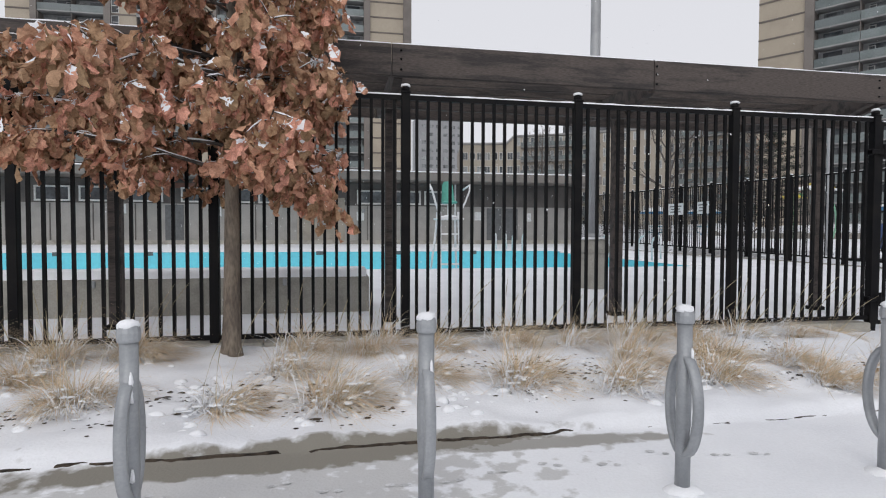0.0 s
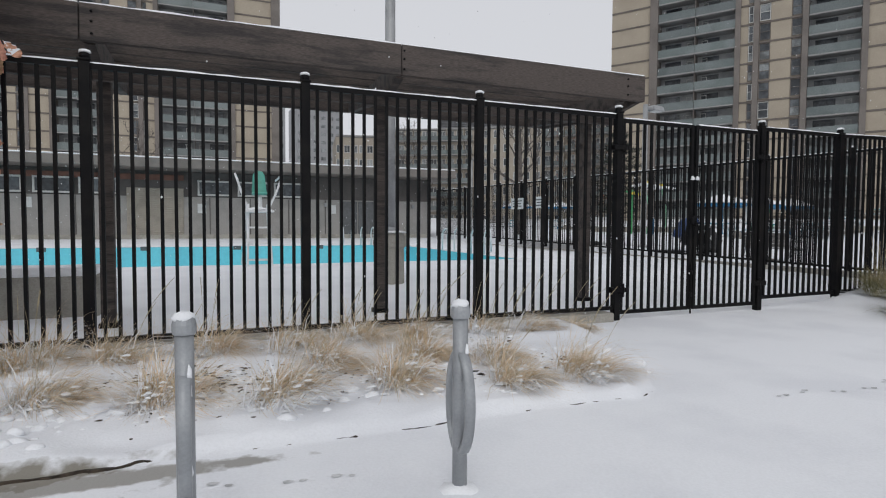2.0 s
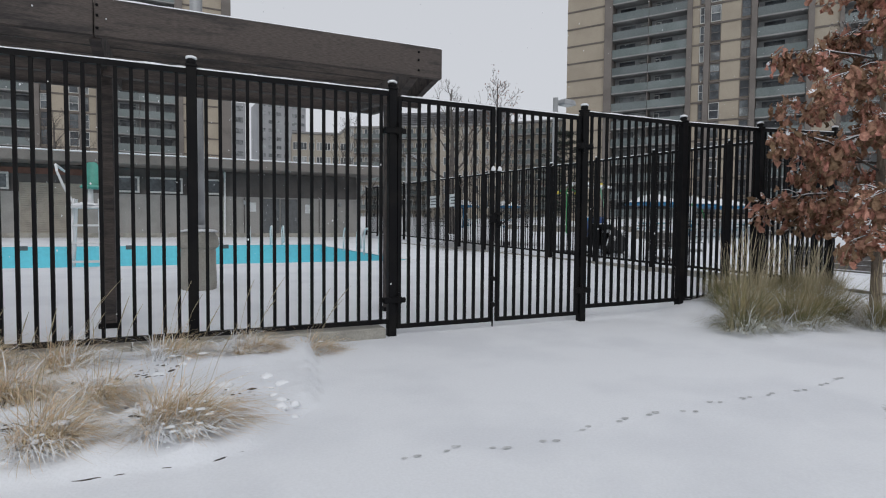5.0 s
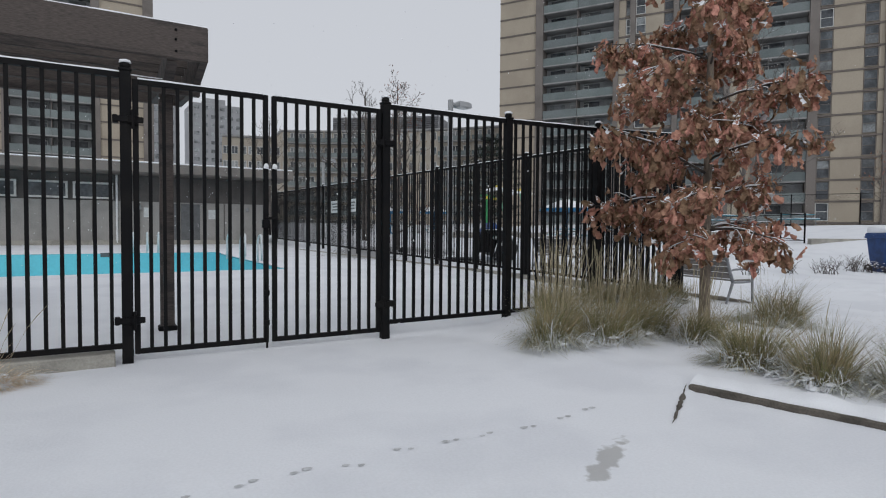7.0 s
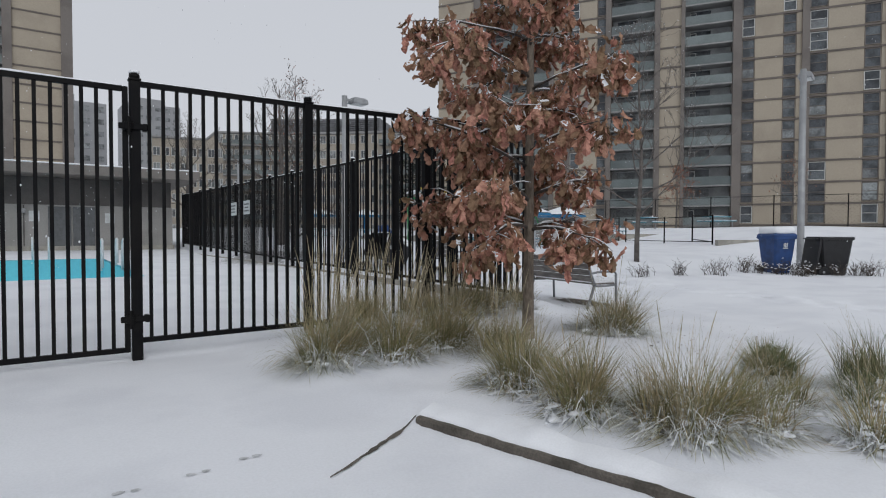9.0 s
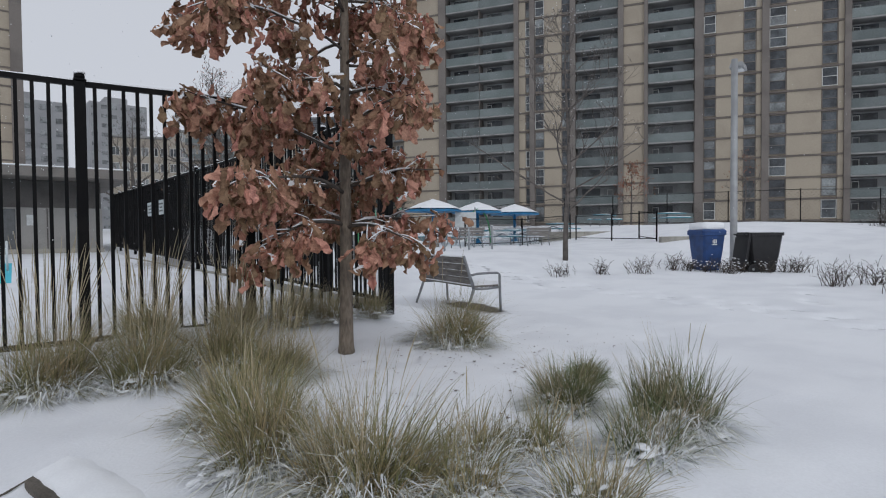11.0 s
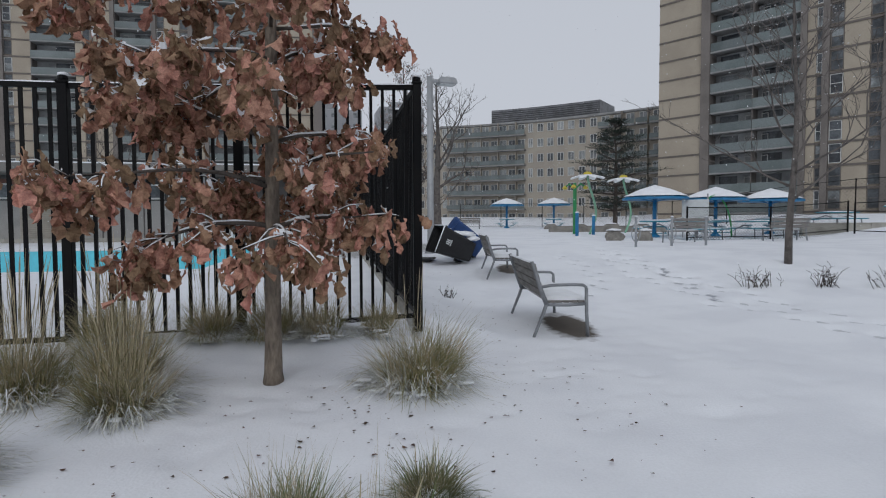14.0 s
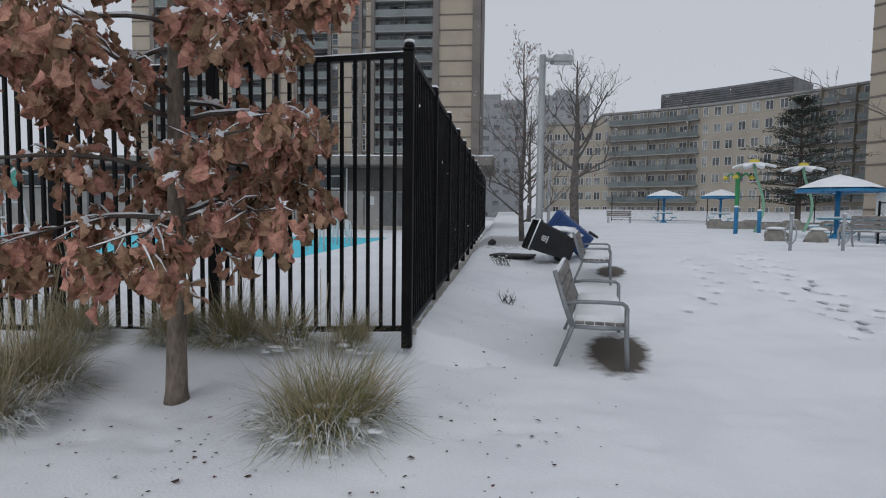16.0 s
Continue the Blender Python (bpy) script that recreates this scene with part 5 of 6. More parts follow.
# ---- benches ----


def bench(x, y, turn, label):
    """Seat faces +x, length along y; the foot of the near back leg is at the origin."""
    z = gz(x + 0.3, y + 0.8)
    b = thing("bench", (x, y, z - 0.02), label, "bench", "park benches", turn=turn)
    L = 1.78
    for yy in (0.0, L):
        v = Mesh()
        v.tube([(-0.02, yy, 0), (0.03, yy, 0.13), (0.09, yy, 0.28), (0.14, yy, 0.42)], [0.024, 0.024, 0.027, 0.03], 8, flat=0.8)
        part("back_leg", v, BENCHMETAL, b, smooth=True)
        part("front_leg", Mesh().tube([(0.64, yy, 0), (0.625, yy, 0.3), (0.62, yy, 0.605)], 0.022, 8), BENCHMETAL, b, smooth=True)
        part("seat_bracket", Mesh().tube([(0.12, yy, 0.41), (0.4, yy, 0.405), (0.62, yy, 0.42)], 0.02, 8), BENCHMETAL, b, smooth=True)
        part("armrest", Mesh().tube([(0.05, yy, 0.62), (0.2, yy, 0.645), (0.45, yy, 0.65), (0.58, yy, 0.645), (0.615, yy, 0.62), (0.622, yy, 0.57)], 0.019, 8), BENCHMETAL, b, smooth=True)
        part("back_bracket", Mesh().tube([(0.14, yy, 0.41), (0.06, yy, 0.62), (-0.04, yy, 0.93)], [0.03, 0.026, 0.022], 8), BENCHMETAL, b, smooth=True)
    for i in range(5):
        part("seat_slat", Mesh().box((0.20 + i * 0.092, L / 2, 0.442), (0.084, L - 0.05, 0.03), chamfer=0.006), BENCHWOOD, b)
    for i in range(4):
        zz = 0.53 + i * 0.108
        m = Mesh().box((0, 0, 0), (0.03, L - 0.05, 0.1), chamfer=0.006)
        part("back_slat", m, BENCHWOOD, b, at=pose(0.115 - (zz - 0.5) * 0.3, L / 2, zz, 0, -17, 0))
    v, f = [], []
    n = 30
    for i in range(n + 1):
        y0 = 0.05 + (L - 0.1) * i / n
        h = 0.505 + 0.012 * noise.noise((y0 * 4, x, 0))
        v += [(0.14, y0, 0.455), (0.17, y0, h), (0.58, y0, h), (0.62, y0, 0.455)]
    for i in range(n):
        f += [(i * 4 + j, i * 4 + 1 + j, i * 4 + 5 + j, i * 4 + 4 + j) for j in range(3)]
    f += [(3, 2, 1, 0), (n * 4, n * 4 + 1, n * 4 + 2, n * 4 + 3)]
    part("snow_cover", Mesh().add(v, f), SNOW, b, "layer of snow on the seat", True)
    part("snow_strip", rail_snow(L - 0.1, x), SNOW, b, "snow along the back", at=pose(-0.035, 0.05, 0.912, 0, 0, 90))
    return b


bench(15.23, 6.27, -9, "grey slatted bench with snow on its seat")
bench(16.03, 11.35, -10, "grey slatted bench farther along the fence")

# ---- bins ----


def bin_cart(at, colour, label, lid_open=False, snow=True, matrix=None, lid=True):
    b = thing("wheelie_bin", at, label, "bin", "wheelie bins")
    if matrix:
        b.matrix_basis = matrix
    v, f = [], []
    for w, d, z, dy in ((0.25, 0.29, 0.06, 0.0), (0.30, 0.36, 0.55, 0.0), (0.335, 0.41, 0.98, 0.0), (0.365, 0.44, 0.985, 0.0), (0.365, 0.44, 1.06, 0.0)):
        e = 0.05
        ring = [(-w + e, -d), (w - e, -d), (w, -d + e), (w, d - e), (w - e, d), (-w + e, d), (-w, d - e), (-w, -d + e)]
        v += [(x, y + dy, z) for x, y in ring]
    for i in range(4):
        f += [(i * 8 + j, i * 8 + (j + 1) % 8, (i + 1) * 8 + (j + 1) % 8, (i + 1) * 8 + j) for j in range(8)]
    f.append(tuple(reversed(range(8))))
    if not lid_open:
        f.append(tuple(range(32, 40)))
    part("body", Mesh().add(v, f), colour, b)
    lv, lf = [], []
    for w, d, z in ((0.375, 0.45, 0.0), (0.375, 0.45, 0.03), (0.34, 0.41, 0.075), (0.2, 0.25, 0.095)):
        e = 0.06
        ring = [(-w + e, -d), (w - e, -d), (w, -d + e), (w, d - e), (w - e, d), (-w + e, d), (-w, d - e), (-w, -d + e)]
        lv += [(x, y - 0.44, z) for x, y in ring]
    for i in range(3):
        lf += [(i * 8 + j, i * 8 + (j + 1) % 8, (i + 1) * 8 + (j + 1) % 8, (i + 1) * 8 + j) for j in range(8)]
    lf += [tuple(reversed(range(8))), tuple(range(24, 32))]
    if lid:
        part("lid", Mesh().add(lv, lf), colour, b, at=pose(0, 0.44, 1.06, -262 if lid_open else 0, 0, 0))
    part("handle", Mesh().tube([(-0.3, 0.46, 1.0), (-0.28, 0.53, 1.02), (0.28, 0.53, 1.02), (0.3, 0.46, 1.0)], 0.018, 6), colour, b)
    for x in (-0.3, 0.3):
        w = part("wheel", Mesh().lathe([(0.06, -0.03), (0.13, -0.03), (0.14, 0.0), (0.13, 0.03), (0.06, 0.03)], seg=14), BLACKBIN, b, at=pose(x, 0.32, 0.13, 0, 90, 0))
        part("hub", Mesh().lathe([(0.03, -0.04), (0.045, 0.0), (0.03, 0.04)], seg=8), LAMPGREY, w)
    e = Mesh()
    for i, (w, h) in enumerate(((0.03, 0.09), (0.03, 0.12), (0.03, 0.1))):
        e.box((-0.045 + i * 0.045, -0.402, 0.82), (w, 0.006, h), chamfer=0.0)
    e.box((0, -0.398, 0.74), (0.16, 0.006, 0.025))
    part("emblem", e, PLASTICWHITE, b, "small white printed emblem")
    if snow and not lid_open:
        v, f = [], []
        for w, d, z in ((0.33, 0.40, 1.13), (0.37, 0.44, 1.17), (0.37, 0.44, 1.26), (0.33, 0.39, 1.31), (0.2, 0.25, 1.325)):
            v += [(w * math.copysign(abs(math.cos(a)) ** 0.45, math.cos(a)), d * math.copysign(abs(math.sin(a)) ** 0.45, math.sin(a)), z + 0.02 * noise.noise((math.cos(a) * 2, math.sin(a) * 2, z * 3))) for a in [math.tau * q / 20 for q in range(20)]]
        for q in range(4):
            f += [(q * 20 + i, q * 20 + (i + 1) % 20, q * 20 + 20 + (i + 1) % 20, q * 20 + 20 + i) for i in range(20)]
        f += [tuple(range(80, 100)), tuple(reversed(range(20)))]
        part("snow_cap", Mesh().add(v, f), SNOW, b, "thick cushion of snow on the lid", True)
    if lid_open:
        part("snow_strip", Mesh().tube([(-0.35, -0.43, 1.065), (0.35, -0.43, 1.065), (0.355, 0.42, 1.065)], [0.014, 0.02, 0.012], 6), SNOW, b, "snow along the rim", True)
    return b


SCALE, WIDE = Matrix.Diagonal((0.98, 0.98, 1.07, 1)), Matrix.Scale(1.08, 4)
bin_cart((0, 0, 0), BLUEBIN, "blue wheelie bin with snow on its lid", False, True, pose(25.42, 7.9, gz(25.42, 7.9) - 0.06, 0, 0, -30) @ SCALE)
bin_cart((0, 0, 0), BLACKBIN, "black wheelie bin standing with its lid hanging open", True, False, pose(26.35, 6.85, gz(26.35, 6.85) - 0.06, 0, 0, 50) @ WIDE)
zt = gz(16.0, 14.2)
bin_cart((0, 0, 0), BLACKBIN, "tipped black wheelie bin lying open in the snow", True, False, pose(16.35, 14.2, zt + 0.27, 0, -68, 8), False)
bin_cart((0, 0, 0), BLUEBIN, "blue wheelie bin tipped over behind a black one", False, False, pose(16.85, 14.95, zt + 0.3, 0, -56, -12))
cover = Mesh()
cover.lump((16.05, 14.15, zt + 0.74), (0.42, 0.3, 0.12), random.Random(12), 12)
cover.lump((16.35, 14.1, zt + 0.62), (0.2, 0.32, 0.12), random.Random(13), 10)
tagged(part("snow_heap", cover, SNOW, label="snow heaped over the tipped bins", smooth=True), category="snow", kind="stuff")
lid = thing("bin_lid", (15.0, 14.9, gz(15.0, 14.9) + 0.02), "black bin lid lying flat on the snow", "bin lid", turn=-20)
part("panel", Mesh().box((0, 0, 0.04), (0.95, 0.7, 0.07), chamfer=0.03), BLACKBIN, lid)
part("rim", Mesh().tube([(-0.47, -0.34, 0.05), (0.47, -0.34, 0.05), (0.47, 0.34, 0.05), (-0.47, 0.34, 0.05), (-0.47, -0.34, 0.05)], 0.025, 6), BLACKBIN, lid)
ball = thing("dark_stone", (14.45, 18.0, gz(14.45, 18)), "small dark round stone by the fence", "stone")
part("stone", Mesh().lump((0, 0, 0.06), (0.13, 0.13, 0.14), random.Random(3), 9), BLACKBIN, ball, smooth=True)

# ---- lamp posts ----


def lamp_post(x, y, top, turn, label):
    z = gz(x, y) - 0.03
    p = thing("street_lamp", (x, y, z), label, "street lamp", "shoebox street lamps", turn=turn)
    h = top - z
    part("pole", Mesh().lathe([(0.115, 0), (0.105, 0.3), (0.09, h)], seg=14), LAMPGREY, p, smooth=True)
    part("base_cover", Mesh().lathe([(0.19, 0), (0.19, 0.08), (0.12, 0.14)], seg=12), LAMPGREY, p)
    part("arm", Mesh().box((0.17, 0, h - 0.12), (0.22, 0.08, 0.09), chamfer=0.01), LAMPGREY, p)
    v = []
    for z0, w, d in ((h - 0.20, 0.28, 0.19), (h - 0.17, 0.29, 0.2), (h - 0.05, 0.26, 0.18), (h + 0.0, 0.2, 0.13)):
        v += [(0.53 - w, -d, z0), (0.53 + w, -d, z0), (0.53 + w, d, z0), (0.53 - w, d, z0)]
    f = [(3, 2, 1, 0), (12, 13, 14, 15)]
    for i in range(3):
        f += [(i * 4 + j, i * 4 + (j + 1) % 4, (i + 1) * 4 + (j + 1) % 4, (i + 1) * 4 + j) for j in range(4)]
    head = part("head", Mesh().add(v, f), LAMPGREY, p, "rectangular grey lamp head")
    part("lens", Mesh().box((0.53, 0, h - 0.21), (0.46, 0.3, 0.03), chamfer=0.01), PLASTICWHITE, head)
    part("snow_cap", Mesh().lump((0.53, 0, h - 0.005), (0.2, 0.13, 0.03), random.Random(9), 9), SNOW, head, "snow on the lamp head", True)
    return p


lamp_post(15.75, 16.93, 5.78, 8, "tall grey street lamp beside the fence")
lamp_post(27.2, 8.0, 6.45, 15, "tall grey street lamp behind the bins")
lamp_post(17.6, 36.0, 5.9, 10, "distant grey street lamp along the path")

# ---- grasses ----


def blades(rnd, n, spread, length, lean, droop, width=0.0024, wind=(0.0, 0.0), tufts=5, floor=0.03):
    """Arching strips of grass from a few uneven tufts of one crown."""
    m = Mesh()
    crowns = []
    for _ in range(tufts):
        a, r = rnd.uniform(0, 2 * math.pi), spread * 0.75 * math.sqrt(rnd.random())
        crowns.append((r * math.cos(a), r * math.sin(a), rnd.gauss(0, 0.13), rnd.gauss(0, 0.13), rnd.uniform(0.7, 1.12)))
    for _ in range(n):
        cx, cy, gx, gy, tall = rnd.choice(crowns)
        a = rnd.uniform(0, 2 * math.pi)
        r = spread * 0.5 * math.sqrt(rnd.random())
        p = Vector((cx + r * math.cos(a), cy + r * math.sin(a), 0))
        out = (math.atan2(p.y, p.x) if rnd.random() < 0.6 else a) + rnd.gauss(0, 0.6)
        tilt = abs(rnd.gauss(lean, lean * 0.55))
        L = length * tall * rnd.uniform(0.35, 1.12)
        wx, wy = wind[0] + gx, wind[1] + gy
        d = Vector((math.cos(out) * math.sin(tilt) + wx, math.sin(out) * math.sin(tilt) + wy, math.cos(tilt))).normalized()
        turn = out + rnd.uniform(-0.9, 0.9)
        side = Vector((-math.sin(turn), math.cos(turn), 0)) * width * rnd.uniform(0.6, 1.25)
        v = [p - side, p + side]
        k = 4
        for i in range(1, k + 1):
            p = p + d * (L / k)
            d = (d + Vector((math.cos(out) * droop * 0.3 + wx * 0.3 + rnd.gauss(0, 0.05), math.sin(out) * droop * 0.3 + wy * 0.3 + rnd.gauss(0, 0.05), -droop * rnd.uniform(0.4, 1.4)))).normalized()
            if p.z < floor:
                p.z = floor + 0.012 * rnd.random()
            s = side * (1 - 0.25 * i * i / k)
            if i < k:
                v += [p - s, p + s]
            else:
                v.append(p)
        m.add(v, [(0, 1, 3, 2), (2, 3, 5, 4), (4, 5, 7, 6), (6, 7, 8)])
    return m


def grass_clump(x, y, label, size, material, seed, n=320, stalks=0, stalk_h=1.2, droop=0.3, lean=0.45, snow=14, wind=(0.06, 0.0), straw_mix=0.3):
    rnd = random.Random(seed)
    g = thing("grass_clump", (x, y, gz(x, y) - 0.02), label, "ornamental grass", "ornamental grass clumps")
    straw = material is STRAW
    if straw:
        part("foliage", blades(rnd, int(n * 1.5), size * 0.36, size * 1.05, lean, droop, 0.0021, wind, 6), material, g, kind="stuff")
    else:
        # an upright heart, and an arching skirt that droops to the snow
        part("foliage", blades(rnd, int(n * (0.5 if "sparse" in label else 0.85)), size * 0.36, size * 0.98, lean * 0.85, droop * 0.7, 0.0032, wind, 6), material, g, kind="stuff")
        part("skirt_foliage", blades(rnd, int(n * 0.5), size * 0.42, size * 0.85, 0.8, 0.65, 0.0036, wind, 7), material, g, "arching outer blades", kind="stuff")
        part("frosted_foliage", blades(rnd, int(n * 0.75), size * 0.46, size * 0.85, 0.85, 0.6, 0.004, wind, 9), SKIRT, g, "frosted drooping outer blades", kind="stuff")
    if straw_mix:
        part("dry_foliage", blades(rnd, int(n * straw_mix * 1.5), size * 0.36, size * 1.08, lean * 0.7, droop * 0.7, 0.0021, wind, 5), STRAW if straw else PLUME, g, "dry straw-coloured blades", kind="stuff")
    if stalks:
        m = Mesh()
        for _ in range(stalks):
            a, r = rnd.uniform(0, 6.28), size * 0.26 * math.sqrt(rnd.random())
            h = stalk_h * rnd.uniform(0.62, 1.1)
            tx, ty = math.cos(a) * 0.22 * rnd.random() + wind[0] * 0.6, math.sin(a) * 0.22 * rnd.random() + wind[1]
            pts = [(r * math.cos(a) + tx * h * t * t, r * math.sin(a) + ty * h * t * t, h * t) for t in (0, 0.35, 0.7, 0.86, 1.0)]
            m.tube(pts, [0.0018, 0.0016, 0.0016, 0.0042, 0.0012], 3, False)
        part("seed_plume", m, PLUME, g, "thin upright pale seed stalks", kind="stuff")
    # snow lodged in the clump
    s = Mesh()
    for q in range(snow):
        a, r = rnd.uniform(0, 6.28), size * rnd.uniform(0.12, 0.66)
        zz = max(0.012, size * 0.34 * (1 - (r / (size * 0.66)) ** 2)) * rnd.uniform(0.15, 0.9)
        big = rnd.choice((0.45, 0.6, 0.8, 1.2) if straw else (0.5, 0.8, 1.2, 1.8))
        s.lump((r * math.cos(a), r * math.sin(a), zz), (rnd.uniform(0.02, 0.055) * big, rnd.uniform(0.012, 0.03) * big, rnd.uniform(0.008, 0.016) * (0.5 + 0.5 * big)), rnd, 7)
    part("snow_dusting", s, SNOW, g, "clumps of snow caught in the blades", True, kind="stuff")
    # blades weighed down by snow around the foot
    w = blades(rnd, 90 + int(n * (0.5 if straw else 1.4 if "sparse" in label else 0.6)), size * 0.46, size * 0.8, 1.0, 0.5, 0.0048, wind, 9, 0.04)
    part("snowy_foliage", w, SNOW, g, "outer blades coated with snow", kind="stuff")
    return g


k = 0
rnd_g = random.Random(19)
for x, y, s in ((-4.1, 4.35, 0.5), (-3.0, 4.3, 0.55), (-2.0, 4.15, 0.55), (-1.2, 4.1, 0.6), (-0.5, 4.6, 0.6), (0.3, 4.35, 0.62), (1.1, 4.1, 0.62), (1.95, 4.1, 0.58), (2.8, 3.9, 0.5), (3.5, 3.9, 0.58), (3.0, 4.6, 0.5),
                (-3.6, 5.0, 0.5), (-1.6, 4.9, 0.55), (1.5, 4.8, 0.5), (2.4, 4.9, 0.5),
                (-5.2, 5.6, 0.62), (-4.5, 5.75, 0.62), (-3.7, 5.65, 0.62), (-3.0, 5.7, 0.6), (-1.5, 5.65, 0.6), (-0.8, 5.7, 0.62), (-0.1, 5.6, 0.62), (0.6, 5.7, 0.62), (1.3, 5.6, 0.62), (2.0, 5.7, 0.62), (2.7, 5.6, 0.6), (3.4, 5.7, 0.55), (4.1, 5.7, 0.48), (4.75, 5.8, 0.4)):
    k += 1
    fence_row = y > 5.3
    grass_clump(x, y, "dry straw grass clump bending along the fence" if fence_row else "straw-coloured dry grass clump bending over the snow", s, STRAW, 100 + k, n=rnd_g.randint(400, 760), stalks=3, stalk_h=0.7, droop=rnd_g.uniform(0.4, 0.6), lean=rnd_g.uniform(0.65, 1.05),
                snow=16 if fence_row else 46, wind=(rnd_g.uniform(0.1, 0.6), rnd_g.uniform(-0.4, -0.05)), straw_mix=0.0)
for x, y, s, st, sh in ((9.85, 4.8, 0.76, 90, 1.2), (10.5, 4.65, 0.72, 75, 1.12), (11.2, 4.75, 0.68, 60, 1.0), (11.4, 4.1, 0.6, 45, 0.9), (12.2, 5.9, 0.55, 24, 0.9), (10.75, 5.75, 0.6, 45, 1.05), (11.6, 5.95, 0.5, 26, 0.95)):
    k += 1
    grass_clump(x, y, "tall olive feather grass clump with pale seed stalks", s, OLIVE, 100 + k, n=900, stalks=st * 2 // 3, stalk_h=sh, droop=0.3, lean=0.42, snow=24, wind=(0.05, -0.03), straw_mix=0.4)
for x, y, s, lab in ((13.52, 4.47, 0.82, "dense olive grass clump with a snowy skirt"), (10.75, 3.1, 0.62, "olive grass clump edged with snow"), (10.65, 2.45, 0.6, "olive grass clump edged with snow"), (10.95, 1.8, 0.68, "wide olive grass clump near the kerb"),
                     (11.6, 0.98, 0.45, "low sparse grass clump half buried in snow"), (11.3, 1.5, 0.46, "low sparse grass clump half buried in snow"), (11.62, 1.8, 0.42, "low sparse grass clump half buried in snow"), (11.95, 1.62, 0.42, "low sparse grass clump half buried in snow"),
                     (12.35, 1.25, 0.44, "low green sparse grass clump half buried in snow"), (12.65, 2.08, 0.42, "low green grass clump in snow"), (13.3, 2.4, 0.3, "low green grass clump in snow"), (12.9, 1.42, 0.56, "upright green grass clump with snow at its foot"),
                     (12.75, 5.85, 0.55, "dry grass clump at the fence"), (13.3, 5.9, 0.45, "dry grass clump at the fence")):
    k += 1
    up = "upright" in lab
    grass_clump(x, y, lab, s, GREENGRASS if "green" in lab else OLIVE, 100 + k, n=330 if "sparse" in lab or "dry" in lab else 900, stalks=4 if s > 0.55 else 1, stalk_h=s * 1.2, droop=0.2 if up else 0.27, lean=0.28 if up else 0.42, snow=60, wind=(0.03, -0.02), straw_mix=1.0 if "dry" in lab else 0.25)


def twig_shrub(x, y, size, seed):
    rnd = random.Random(seed)
    s = thing("low_shrub", (x, y, gz(x, y) - 0.02), "low leafless twiggy shrub poking through snow", "shrub", "low shrubs")
    m, w = Mesh(), Mesh()
    for _ in range(int(30 * size / 0.5)):
        a = rnd.uniform(0, 6.28)
        pts = limb_path((rnd.gauss(0, size * 0.32), rnd.gauss(0, size * 0.25), 0), a, radians(rnd.uniform(40, 85)), size * rnd.uniform(0.4, 1.0), rnd, 4, 0.0, 0.1)
        m.tube(pts, [0.008, 0.007, 0.005, 0.004, 0.003], 3, False)
        for p in pts[2:]:
            q = limb_path(p, a + rnd.uniform(-1.5, 1.5), radians(rnd.uniform(10, 70)), size * 0.3, rnd, 2, 0, 0.1)
            m.tube(q, [0.005, 0.004, 0.003], 3, False)
            if rnd.random() < 0.3:
                w.lump(q[-1], (0.025, 0.025, 0.015), rnd, 5)
    part("twig_mass", m, TWIG, s, kind="stuff")
    part("snow_dusting", w, SNOW, s, "specks of snow", kind="stuff")


for i, (x, y, s) in enumerate(((20.6, 9.0, 0.4), (21.7, 8.7, 0.42), (22.7, 8.25, 0.48), (24.3, 8.3, 0.5), (25.0, 7.0, 0.45), (26.6, 5.9, 0.5), (23.0, 3.9, 0.55), (23.9, 3.5, 0.55), (24.8, 2.9, 0.55), (22.3, 2.6, 0.5), (24.95, 7.65, 0.42), (25.3, 7.25, 0.45), (25.75, 7.0, 0.36), (26.0, 6.45, 0.42), (26.45, 6.2, 0.45), (24.7, 8.0, 0.4), (14.75, 13.5, 0.3), (14.8, 9.5, 0.2))):
    twig_shrub(x, y, s, 60 + i)
for i, (x, y) in enumerate(((46, 8.5), (48, 6.5), (50, 4.5), (47.5, 9.5))):
    twig_shrub(x, y, 1.6, 90 + i)

# ---- loose things on the snow ----


def litter():
    rnd = random.Random(17)
    m = Mesh()
    for i in range(440):
        if i < 270:
            x, y = rnd.gauss(13.1, 0.95), rnd.gauss(3.6, 0.8)
        elif i < 410:
            x, y = rnd.triangular(14.0, 15.6, 14.3), rnd.uniform(3.2, 13)
        else:
            x, y = rnd.uniform(9.7, 11.0), rnd.uniform(4.2, 5.2)
        s = rnd.choice((0.008, 0.011, 0.014, 0.018, 0.025)) * rnd.uniform(0.6, 1.2)
        z = gz(x, y) + 0.006
        a = rnd.uniform(0, 6.28)
        pts = [(x + s * q * math.cos(a + t), y + s * q * math.sin(a + t), z + rnd.uniform(0, 0.35) * s) for t, q in ((0, 1.0), (1.1, 0.45), (2.3, 0.8), (3.3, 0.5), (4.6, 0.75))]
        m.add(pts, [(0, 1, 2, 3, 4)])
    return tagged(part("leaf_litter", m, LITTER, label="scattered wet brown leaf fragments on the snow"), category="leaf litter", kind="stuff")


litter()


